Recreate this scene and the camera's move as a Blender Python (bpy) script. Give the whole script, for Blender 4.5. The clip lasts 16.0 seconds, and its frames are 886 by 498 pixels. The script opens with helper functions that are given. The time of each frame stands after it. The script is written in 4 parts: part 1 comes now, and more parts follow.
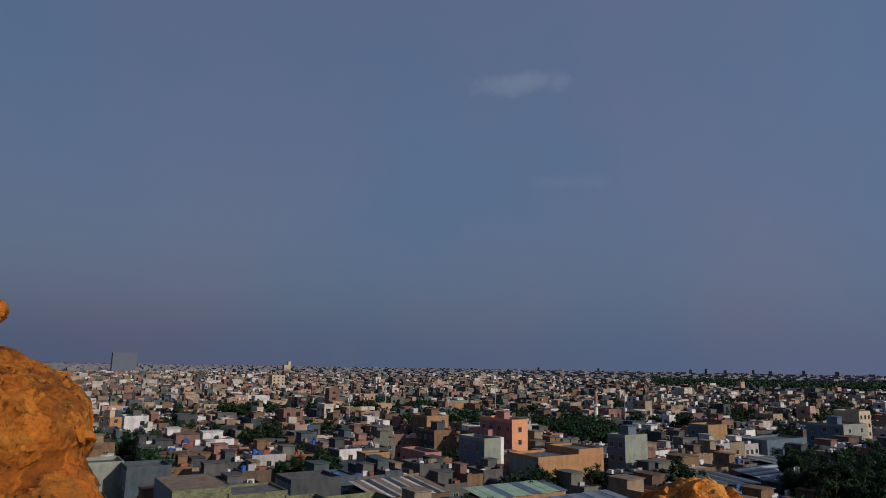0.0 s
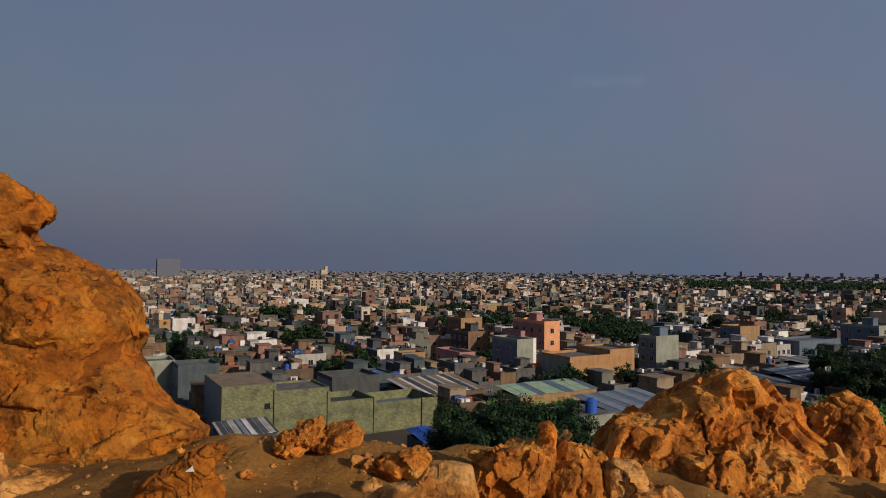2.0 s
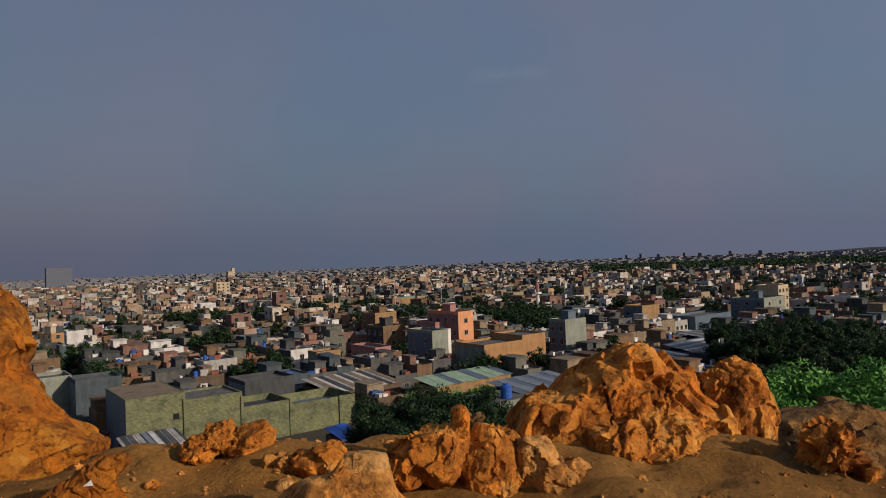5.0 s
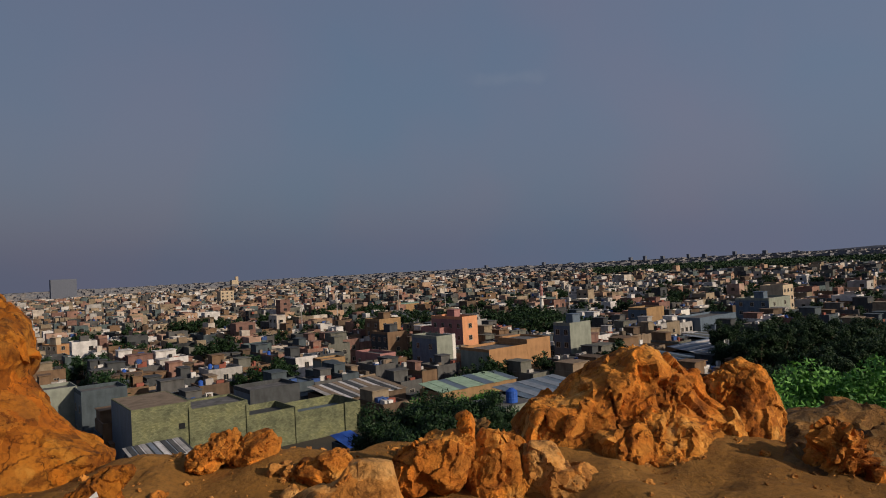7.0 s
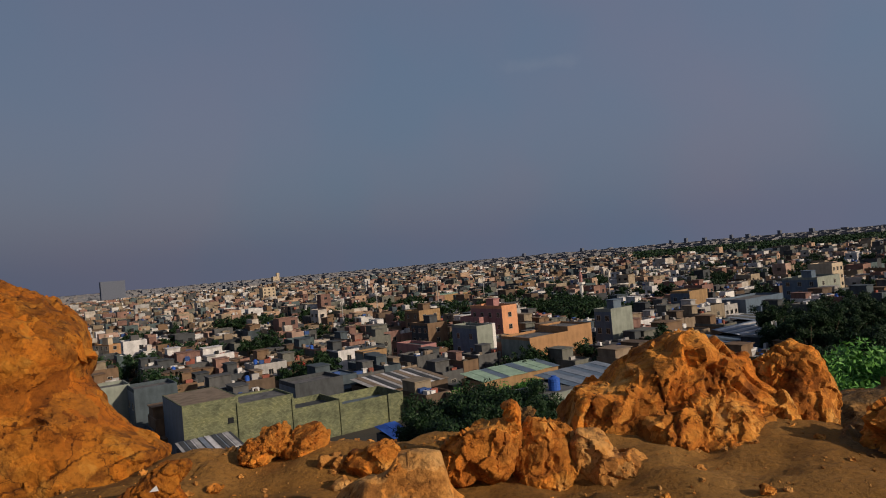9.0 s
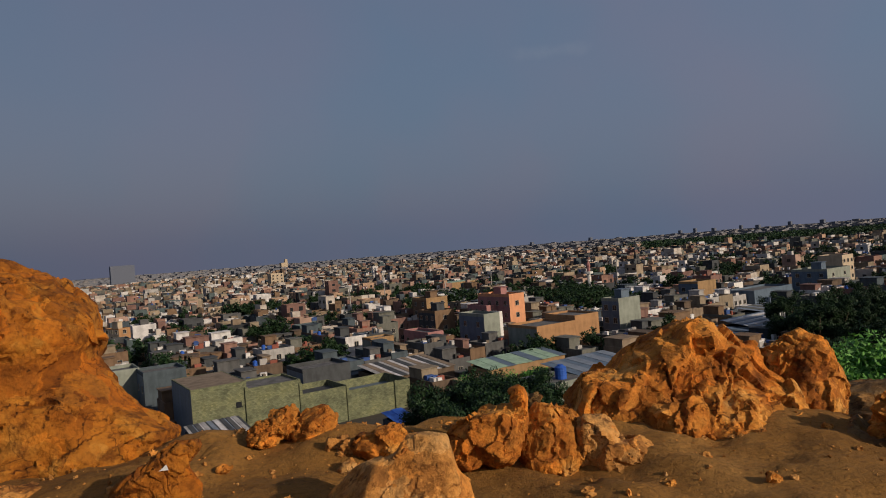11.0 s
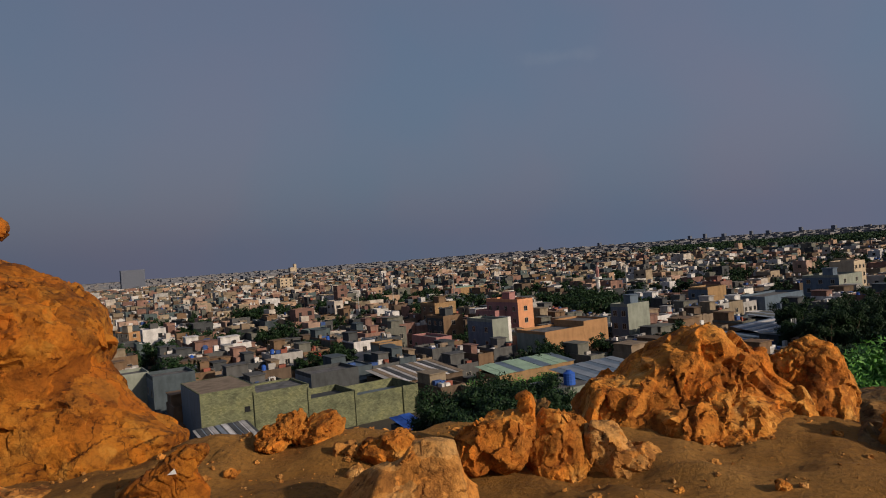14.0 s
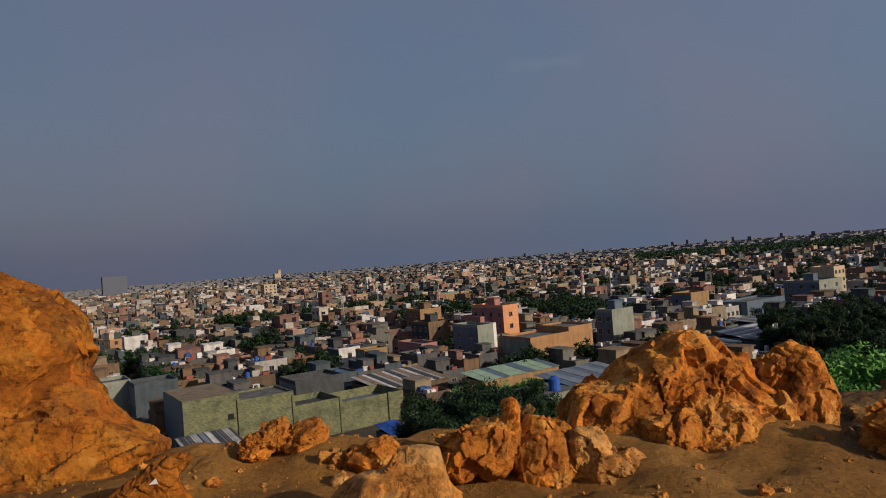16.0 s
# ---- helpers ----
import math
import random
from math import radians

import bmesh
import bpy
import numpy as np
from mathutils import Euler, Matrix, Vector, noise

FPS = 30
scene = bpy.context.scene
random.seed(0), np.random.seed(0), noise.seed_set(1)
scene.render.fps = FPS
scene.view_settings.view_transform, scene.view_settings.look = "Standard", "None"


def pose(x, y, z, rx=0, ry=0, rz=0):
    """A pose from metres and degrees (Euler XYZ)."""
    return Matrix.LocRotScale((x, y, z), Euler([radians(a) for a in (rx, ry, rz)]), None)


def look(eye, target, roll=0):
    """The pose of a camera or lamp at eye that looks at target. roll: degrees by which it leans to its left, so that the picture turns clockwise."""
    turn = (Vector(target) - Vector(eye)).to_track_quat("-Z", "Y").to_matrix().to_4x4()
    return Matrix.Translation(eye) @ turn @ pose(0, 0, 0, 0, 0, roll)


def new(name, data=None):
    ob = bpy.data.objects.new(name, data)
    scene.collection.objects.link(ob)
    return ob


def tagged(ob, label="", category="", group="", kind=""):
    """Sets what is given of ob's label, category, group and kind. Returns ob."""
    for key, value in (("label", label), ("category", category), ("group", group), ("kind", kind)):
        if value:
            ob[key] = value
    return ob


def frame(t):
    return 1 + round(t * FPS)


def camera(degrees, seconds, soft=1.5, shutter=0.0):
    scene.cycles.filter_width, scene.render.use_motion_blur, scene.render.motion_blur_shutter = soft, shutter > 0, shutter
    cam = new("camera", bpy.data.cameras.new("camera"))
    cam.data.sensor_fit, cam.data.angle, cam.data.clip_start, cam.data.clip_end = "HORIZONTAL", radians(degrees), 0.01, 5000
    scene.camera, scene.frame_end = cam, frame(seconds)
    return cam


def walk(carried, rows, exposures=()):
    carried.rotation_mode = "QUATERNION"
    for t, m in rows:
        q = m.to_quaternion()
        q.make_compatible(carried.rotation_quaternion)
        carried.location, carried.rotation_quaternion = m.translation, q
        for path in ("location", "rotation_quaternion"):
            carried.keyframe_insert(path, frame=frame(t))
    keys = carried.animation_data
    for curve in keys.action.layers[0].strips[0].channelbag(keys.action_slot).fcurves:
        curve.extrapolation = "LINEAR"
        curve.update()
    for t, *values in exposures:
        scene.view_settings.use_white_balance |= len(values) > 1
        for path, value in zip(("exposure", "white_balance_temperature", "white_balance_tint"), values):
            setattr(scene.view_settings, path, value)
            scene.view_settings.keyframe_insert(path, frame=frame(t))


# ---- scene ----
cam = camera(67.65, 16.0, soft=1.0)
PATH = [
    (0, 0.012, -0.019, 30.095, 99.92, -0.91, -0.20),
    (0.5, 0.005, -0.016, 30.069, 96.62, -1.78, 1.43),
    (1, -0.009, 0.001, 30.067, 93.26, -0.50, 2.76),
    (1.5, -0.012, 0.016, 30.046, 92.11, -1.18, 2.81),
    (2, -0.011, 0.005, 30.032, 91.68, -0.62, 2.68),
    (2.5, -0.014, -0.006, 30.014, 91.23, -0.90, 2.68),
    (3, -0.000, 0.007, 30.004, 90.41, 0.21, 0.83),
    (3.5, 0.000, 0.000, 30.000, 90.78, 0.22, 0.00),
    (4, 0.005, 0.001, 29.997, 91.45, 0.61, -3.08),
    (4.5, 0.015, -0.002, 29.999, 91.00, 1.80, -4.64),
    (7, 0.027, 0.003, 30.003, 91.51, 3.02, -4.64),
    (7.5, 0.004, -0.002, 30.008, 90.85, 3.75, -1.78),
    (8, 0.005, -0.002, 30.004, 90.61, 4.15, -1.92),
    (8.5, 0.002, -0.005, 30.010, 91.05, 4.83, -1.21),
    (9, 0.007, -0.004, 30.008, 90.89, 4.97, -1.39),
    (11.5, 0.000, -0.007, 29.990, 89.84, 4.01, -0.15),
    (12, 0.001, -0.014, 29.991, 90.37, 3.78, 0.46),
    (12.5, 0.001, -0.014, 29.992, 90.39, 3.93, 0.56),
    (13, 0.005, -0.012, 29.997, 90.74, 4.31, 0.49),
    (13.5, 0.005, -0.010, 29.993, 90.15, 4.19, -0.01),
    (14, 0.007, -0.012, 29.993, 90.39, 4.29, 0.03),
    (14.5, 0.004, -0.011, 29.995, 90.65, 4.42, 0.32),
    (15, 0.006, -0.009, 29.993, 90.37, 4.32, 0.04),
    (15.5, 0.003, -0.007, 29.990, 90.21, 4.16, -0.08),
    (16, 0.010, -0.011, 29.996, 90.81, 4.35, -1.25),
]
walk(cam, [(t, pose(x, y, z, rx, ry, rz)) for t, x, y, z, rx, ry, rz in PATH],
     [(0, -0.16, 5550, 10), (1.0, -0.05, 6050, 10), (2.0, 0, 6300, 10), (16, 0, 6300, 10)])

# ---- light ----
SUN_DIR = Vector((0.75, -0.56, 0.36)).normalized()   # towards the sun
world = bpy.data.worlds.new("sky")
scene.world = world
world.use_nodes = True
wn = world.node_tree.nodes
wl = world.node_tree.links
wn.clear()
sky = wn.new("ShaderNodeTexSky")
sky.sky_type = "NISHITA"
sky.sun_disc = False
sky.sun_elevation = math.asin(SUN_DIR.z)
sky.sun_rotation = math.atan2(SUN_DIR.x, SUN_DIR.y)
sky.dust_density = 6.0
sky.air_density = 1.3
sky.ozone_density = 2.5
veil = wn.new("ShaderNodeMix")
veil.data_type = "RGBA"
veil.inputs[0].default_value = 0.74
wl.new(sky.outputs[0], veil.inputs[6])
wtc = wn.new("ShaderNodeTexCoord")
wno = wn.new("ShaderNodeTexNoise")
wno.inputs["Scale"].default_value = 2.6
wno.inputs["Detail"].default_value = 3
wl.new(wtc.outputs["Generated"], wno.inputs["Vector"])
dust = wn.new("ShaderNodeValToRGB")
dust.color_ramp.elements[0].position, dust.color_ramp.elements[0].color = 0.36, (1.40, 1.88, 2.80, 1)
dust.color_ramp.elements[1].position, dust.color_ramp.elements[1].color = 0.64, (1.78, 1.86, 2.68, 1)
wl.new(wno.outputs[0], dust.inputs[0])
wsx = wn.new("ShaderNodeSeparateXYZ")
wl.new(wtc.outputs["Generated"], wsx.inputs[0])
side_ = wn.new("ShaderNodeMapRange")
side_.inputs[1].default_value, side_.inputs[2].default_value = -1.0, 1.0
side_.inputs[3].default_value, side_.inputs[4].default_value = 0.80, 1.26
wl.new(wsx.outputs[0], side_.inputs[0])
lit_ = wn.new("ShaderNodeVectorMath")
lit_.operation = "SCALE"
wl.new(dust.outputs[0], lit_.inputs[0])
wl.new(side_.outputs[0], lit_.inputs["Scale"])
wl.new(lit_.outputs[0], veil.inputs[7])
# two thin clouds
cloudy = veil.outputs[2]
for cx, cz, wide, high, amount in ((346, 1345, 0.075, 0.017, 0.30), (569, 849, 0.07, 0.013, 0.10)):
    spot = Vector((cx, 3000, cz)).normalized()
    off = wn.new("ShaderNodeVectorMath")
    off.operation = "SUBTRACT"
    off.inputs[1].default_value = spot
    wl.new(wtc.outputs["Generated"], off.inputs[0])
    fit_ = wn.new("ShaderNodeVectorMath")
    fit_.operation = "MULTIPLY"
    fit_.inputs[1].default_value = (1 / wide, 1 / wide, 1 / high)
    wl.new(off.outputs[0], fit_.inputs[0])
    size_ = wn.new("ShaderNodeVectorMath")
    size_.operation = "LENGTH"
    wl.new(fit_.outputs[0], size_.inputs[0])
    puff = wn.new("ShaderNodeTexNoise")
    puff.inputs["Scale"].default_value = 22
    puff.inputs["Detail"].default_value = 4
    wl.new(wtc.outputs["Generated"], puff.inputs["Vector"])
    add_ = wn.new("ShaderNodeMath")
    add_.operation = "MULTIPLY_ADD"
    add_.inputs[1].default_value = 2.2
    wl.new(puff.outputs[0], add_.inputs[0])
    wl.new(size_.outputs["Value"], add_.inputs[2])
    soft_ = wn.new("ShaderNodeMapRange")
    soft_.interpolation_type = "SMOOTHSTEP"
    soft_.inputs[1].default_value, soft_.inputs[2].default_value = 1.2, 2.2
    soft_.inputs[3].default_value, soft_.inputs[4].default_value = amount, 0.0
    wl.new(add_.outputs[0], soft_.inputs[0])
    over = wn.new("ShaderNodeMix")
    over.data_type = "RGBA"
    over.inputs[7].default_value = (3.6, 3.7, 4.0, 1)
    wl.new(soft_.outputs[0], over.inputs[0])
    wl.new(cloudy, over.inputs[6])
    cloudy = over.outputs[2]
wbg = wn.new("ShaderNodeBackground")
wbg.inputs[1].default_value = 0.085
wout = wn.new("ShaderNodeOutputWorld")
wl.new(cloudy, wbg.inputs[0])
wl.new(wbg.outputs[0], wout.inputs[0])

sun = new("sun", bpy.data.lights.new("sun", "SUN"))
sun.data.energy = 3.5
sun.data.angle = radians(0.6)
sun.data.color = (1.0, 0.82, 0.62)
sun.matrix_world = look((0, 0, 200), Vector((0, 0, 200)) - SUN_DIR)

# ---- materials ----
def material(name, rough=0.9, metal=0.0):
    m = bpy.data.materials.new(name)
    m.use_nodes = True
    b = m.node_tree.nodes["Principled BSDF"]
    b.inputs["Roughness"].default_value = rough
    b.inputs["Metallic"].default_value = metal
    b.inputs["Specular IOR Level"].default_value = 0.25
    return m, m.node_tree.nodes, m.node_tree.links, b


def ramp(nodes, stops, constant=False):
    r = nodes.new("ShaderNodeValToRGB")
    if constant:
        r.color_ramp.interpolation = "CONSTANT"
    e = r.color_ramp.elements
    while len(e) < len(stops):
        e.new(0.5)
    for k, (p, c) in enumerate(stops):
        e[k].position = p
        e[k].color = (*c, 1)
    return r


def noise_node(nodes, links, scale, detail=6, coord="Object", rough=0.6):
    tc = nodes.new("ShaderNodeTexCoord")
    n = nodes.new("ShaderNodeTexNoise")
    n.inputs["Scale"].default_value = scale
    n.inputs["Detail"].default_value = detail
    n.inputs["Roughness"].default_value = rough
    links.new(tc.outputs[coord], n.inputs["Vector"])
    return n


def mix(nodes, links, fac, a, b, blend="MIX"):
    m = nodes.new("ShaderNodeMix")
    m.data_type = "RGBA"
    m.blend_type = blend
    for sock, v in ((m.inputs[0], fac), (m.inputs[6], a), (m.inputs[7], b)):
        if hasattr(v, "links"):
            links.new(v, sock)
        elif isinstance(v, tuple):
            sock.default_value = (*v, 1)
        else:
            sock.default_value = v
    return m.outputs[2]


def bump(nodes, links, bsdf, height, strength, dist):
    b = nodes.new("ShaderNodeBump")
    b.inputs["Strength"].default_value = strength
    b.inputs["Distance"].default_value = dist
    links.new(height, b.inputs["Height"])
    links.new(b.outputs[0], bsdf.inputs["Normal"])


def rock_material(name, dark, mid, light, pale, grain=1.0):
    m, n, l, b = material(name, 0.92)
    big = noise_node(n, l, 2.2 * grain, 5)
    r = ramp(n, [(0.33, dark), (0.45, mid), (0.57, light), (0.70, pale)])
    l.new(big.outputs[0], r.inputs[0])
    fine = noise_node(n, l, 26 * grain, 8, rough=0.7)
    fr = ramp(n, [(0.30, (0.45, 0.42, 0.40)), (0.50, (1, 1, 1)), (0.75, (1.15, 1.1, 1.05))])
    l.new(fine.outputs[0], fr.inputs[0])
    col = mix(n, l, 0.85, r.outputs[0], fr.outputs[0], "MULTIPLY")
    # iron stains
    stain = noise_node(n, l, 5.5 * grain, 7, rough=0.7)
    sr = ramp(n, [(0.34, (0.30, 0.22, 0.18)), (0.47, (1, 1, 1)), (0.66, (1.12, 1.14, 1.2))])
    l.new(stain.outputs[0], sr.inputs[0])
    col = mix(n, l, 0.8, col, sr.outputs[0], "MULTIPLY")
    # thin dark joints
    tc = n.new("ShaderNodeTexCoord")
    warp = noise_node(n, l, 3.5, 4)
    ad = n.new("ShaderNodeVectorMath")
    ad.operation = "MULTIPLY_ADD"
    ad.inputs[1].default_value = (0.5, 0.5, 0.5)
    l.new(warp.outputs[1], ad.inputs[0])
    l.new(tc.outputs["Object"], ad.inputs[2])
    vo = n.new("ShaderNodeTexVoronoi")
    vo.feature = "DISTANCE_TO_EDGE"
    vo.inputs["Scale"].default_value = 3.6 * grain
    l.new(ad.outputs[0], vo.inputs["Vector"])
    cr = ramp(n, [(0.0, (0.25, 0.2, 0.18)), (0.028, (1, 1, 1))])
    l.new(vo.outputs["Distance"], cr.inputs[0])
    patch = noise_node(n, l, 1.7 * grain, 3)
    pr = ramp(n, [(0.46, (0, 0, 0)), (0.60, (1, 1, 1))])
    l.new(patch.outputs[0], pr.inputs[0])
    col2 = mix(n, l, 1.0, col, cr.outputs[0], "MULTIPLY")
    # dark specks: the shade inside small pits, painted in colour without relief
    pit_shade = noise_node(n, l, 15 * grain, 3)
    hr = ramp(n, [(0.30, (0.12, 0.09, 0.08)), (0.37, (1, 1, 1))])
    l.new(pit_shade.outputs[0], hr.inputs[0])
    body = mix(n, l, 0.85, mix(n, l, pr.outputs[0], col, col2), hr.outputs[0], "MULTIPLY")
    # fresh and weathered scabs with crisp borders
    scab = n.new("ShaderNodeTexVoronoi")
    scab.inputs["Scale"].default_value = 6.5 * grain
    l.new(ad.outputs[0], scab.inputs["Vector"])
    sc = ramp(n, [(0.0, (1.08, 1.20, 1.50)), (0.20, (0.60, 0.53, 0.48)), (0.34, (1.0, 1.0, 1.0)), (0.58, (1.22, 1.08, 0.86)), (0.80, (0.82, 0.78, 0.74))], True)
    sx = n.new("ShaderNodeSeparateColor")
    l.new(scab.outputs["Color"], sx.inputs[0])
    l.new(sx.outputs[0], sc.inputs[0])
    l.new(mix(n, l, 0.8, body, sc.outputs[0], "MULTIPLY"), b.inputs["Base Color"])
    mid_n = noise_node(n, l, 9 * grain, 8, rough=0.65)
    # flakes: each cell a small plane of its own, tilted its own way
    lay = n.new("ShaderNodeMapping")
    lay.inputs["Rotation"].default_value = (0.3, 0.75, 0.2)
    lay.inputs["Scale"].default_value = (1.0, 1.0, 2.1)
    l.new(ad.outputs[0], lay.inputs[0])
    fl = n.new("ShaderNodeTexVoronoi")
    fl.inputs["Scale"].default_value = 6.5 * grain
    l.new(lay.outputs[0], fl.inputs["Vector"])
    cen = n.new("ShaderNodeVectorMath")
    cen.operation = "SUBTRACT"
    cen.inputs[1].default_value = (0.5, 0.5, 0.5)
    l.new(fl.outputs["Color"], cen.inputs[0])
    dot = n.new("ShaderNodeVectorMath")
    dot.operation = "DOT_PRODUCT"
    l.new(cen.outputs[0], dot.inputs[0])
    l.new(tc.outputs["Object"], dot.inputs[1])
    hgt = n.new("ShaderNodeMath")
    hgt.operation = "MULTIPLY_ADD"
    hgt.inputs[1].default_value = 0.055
    l.new(mid_n.outputs[0], hgt.inputs[0])
    l.new(dot.outputs["Value"], hgt.inputs[2])
    bump(n, l, b, hgt.outputs[0], 1.0, 0.9)
    return m


M_ROCK = rock_material("orange_sandstone", (0.20, 0.064, 0.009), (0.50, 0.172, 0.022), (0.60, 0.255, 0.042), (0.64, 0.37, 0.12))
M_ROCK_L = rock_material("ochre_sandstone", (0.21, 0.070, 0.008), (0.33, 0.108, 0.009), (0.375, 0.135, 0.012), (0.40, 0.175, 0.026), 0.8)
M_ROCK_P = rock_material("pale_sandstone", (0.30, 0.130, 0.030), (0.52, 0.235, 0.055), (0.58, 0.285, 0.075), (0.62, 0.345, 0.12))
# brown rock, made darker still to hold the shade on the right slabs
M_ROCK_D = rock_material("shaded_brown_slate", (0.09, 0.046, 0.012), (0.18, 0.095, 0.028), (0.24, 0.13, 0.042), (0.30, 0.18, 0.07))


def ground_material():
    m, n, l, b = material("dusty_ground", 0.95)
    big = noise_node(n, l, 0.9, 6)
    r = ramp(n, [(0.3, (0.155, 0.074, 0.016)), (0.5, (0.255, 0.122, 0.026)), (0.7, (0.32, 0.166, 0.044))])
    l.new(big.outputs[0], r.inputs[0])
    fine = noise_node(n, l, 30, 8, rough=0.75)
    fr = ramp(n, [(0.32, (0.5, 0.48, 0.45)), (0.5, (1, 1, 1)), (0.72, (1.25, 1.2, 1.15))])
    l.new(fine.outputs[0], fr.inputs[0])
    soil = mix(n, l, 0.9, r.outputs[0], fr.outputs[0], "MULTIPLY")
    town = noise_node(n, l, 0.05, 8)
    tr = ramp(n, [(0.3, (0.035, 0.032, 0.028)), (0.6, (0.08, 0.07, 0.055))])
    l.new(town.outputs[0], tr.inputs[0])
    tc = n.new("ShaderNodeTexCoord")
    sp = n.new("ShaderNodeSeparateXYZ")
    l.new(tc.outputs["Object"], sp.inputs[0])
    k = n.new("ShaderNodeMapRange")
    k.inputs[1].default_value, k.inputs[2].default_value = 2.0, 16.0
    l.new(sp.outputs[2], k.inputs[0])
    l.new(mix(n, l, k.outputs[0], tr.outputs[0], soil), b.inputs["Base Color"])
    g = noise_node(n, l, 14, 9, rough=0.7)
    bump(n, l, b, g.outputs[0], 0.8, 0.04)
    return m


def plaster(name, colour, stain=0.5, rough=0.9):
    """Painted or raw cement: blotches, streaks that run down, fine grain."""
    m, n, l, b = material(name, rough)
    a = noise_node(n, l, 0.55, 6)
    ra = ramp(n, [(0.3, (1 - stain * 0.55,) * 3), (0.6, (1.05,) * 3)])
    l.new(a.outputs[0], ra.inputs[0])
    tc = n.new("ShaderNodeTexCoord")
    mp = n.new("ShaderNodeMapping")
    mp.inputs["Scale"].default_value = (0.9, 0.9, 0.25)
    l.new(tc.outputs["Object"], mp.inputs[0])
    st = n.new("ShaderNodeTexNoise")
    st.inputs["Scale"].default_value = 1.0
    st.inputs["Detail"].default_value = 5
    l.new(mp.outputs[0], st.inputs["Vector"])
    rs = ramp(n, [(0.35, (1 - stain * 0.45,) * 3), (0.55, (1, 1, 1))])
    l.new(st.outputs[0], rs.inputs[0])
    c1 = mix(n, l, 1.0, colour, ra.outputs[0], "MULTIPLY")
    l.new(mix(n, l, 1.0, c1, rs.outputs[0], "MULTIPLY"), b.inputs["Base Color"])
    g = noise_node(n, l, 6, 5)
    bump(n, l, b, g.outputs[0], 0.4, 0.05)
    return m


def block_wall(name, colour):
    """Bare concrete blocks laid in courses, of uneven tone, with recessed joints."""
    m, n, l, b = material(name, 0.95)
    tc = n.new("ShaderNodeTexCoord")
    sp = n.new("ShaderNodeSeparateXYZ")
    l.new(tc.outputs["Object"], sp.inputs[0])
    sm = n.new("ShaderNodeMath")
    l.new(sp.outputs[0], sm.inputs[0])
    l.new(sp.outputs[1], sm.inputs[1])
    cb = n.new("ShaderNodeCombineXYZ")
    l.new(sm.outputs[0], cb.inputs[0])
    l.new(sp.outputs[2], cb.inputs[1])
    br = n.new("ShaderNodeTexBrick")
    br.inputs["Color1"].default_value = (*[c * 0.72 for c in colour], 1)
    br.inputs["Color2"].default_value = (*[c * 1.2 for c in colour], 1)
    br.inputs["Mortar"].default_value = (*[c * 0.6 for c in colour], 1)
    br.inputs["Scale"].default_value = 1.0
    br.inputs["Brick Width"].default_value = 0.42
    br.inputs["Row Height"].default_value = 0.22
    br.inputs["Mortar Size"].default_value = 0.012
    l.new(cb.outputs[0], br.inputs["Vector"])
    a = noise_node(n, l, 0.35, 6)
    ra = ramp(n, [(0.32, (0.55, 0.58, 0.62)), (0.5, (1, 1, 1)), (0.68, (1.2, 1.16, 1.02))])
    l.new(a.outputs[0], ra.inputs[0])
    l.new(mix(n, l, 1.0, br.outputs[0], ra.outputs[0], "MULTIPLY"), b.inputs["Base Color"])
    bump(n, l, b, br.outputs["Fac"], 0.5, -0.02)
    return m


def island_material(name, colours, rough=0.9):
    m, n, l, b = material(name, rough)
    geo = n.new("ShaderNodeNewGeometry")
    r = ramp(n, [(k / len(colours), c) for k, c in enumerate(colours)], True)
    l.new(geo.outputs["Random Per Island"], r.inputs[0])
    a = noise_node(n, l, 0.25, 6)
    ra = ramp(n, [(0.3, (0.48,) * 3), (0.6, (0.98,) * 3)])
    l.new(a.outputs[0], ra.inputs[0])
    l.new(mix(n, l, 1.0, r.outputs[0], ra.outputs[0], "MULTIPLY"), b.inputs["Base Color"])
    return m


TOWN_EXTRA = [(0.42, 0.28, 0.19), (0.56, 0.54, 0.52), (0.40, 0.27, 0.21), (0.05, 0.055, 0.06), (0.34, 0.27, 0.19), (0.52, 0.46, 0.40), (0.09, 0.12, 0.125)]
WALL_TINTS = [(0.24, 0.18, 0.125), (0.10, 0.10, 0.10), (0.38, 0.365, 0.35), (0.18, 0.115, 0.07), (0.065, 0.07, 0.075), (0.27, 0.155, 0.12),
              (0.14, 0.14, 0.12), (0.62, 0.60, 0.59), (0.12, 0.085, 0.06), (0.25, 0.20, 0.14), (0.20, 0.115, 0.095), (0.07, 0.09, 0.105)]
M_TOWN = island_material("town_walls", WALL_TINTS + TOWN_EXTRA)
M_TOWN_ROOF = island_material("town_roofs", [(0.16, 0.15, 0.14), (0.09, 0.095, 0.10), (0.24, 0.225, 0.21), (0.13, 0.115, 0.095), (0.55, 0.55, 0.56)])
# pale blue-grey: distance haze put into the base colour of the outermost houses
M_FARTOWN = island_material("hazed_outer_town_walls", [(0.20, 0.195, 0.205), (0.17, 0.18, 0.21), (0.24, 0.225, 0.225), (0.19, 0.19, 0.215), (0.15, 0.16, 0.19)])
M_WALLS = [plaster("plaster_%d" % k, c, 0.5) for k, c in enumerate(WALL_TINTS)]
M_ROOF = plaster("roof_screed", (0.15, 0.145, 0.14), 0.7)
M_CONC = block_wall("raw_concrete_block", (0.155, 0.165, 0.095))
M_ORANGE = plaster("apricot_paint", (0.62, 0.29, 0.15), 0.25)
# also the apricot house's left wall, as its shade
M_PINK = plaster("pink_paint_and_shade", (0.34, 0.17, 0.16), 0.3)
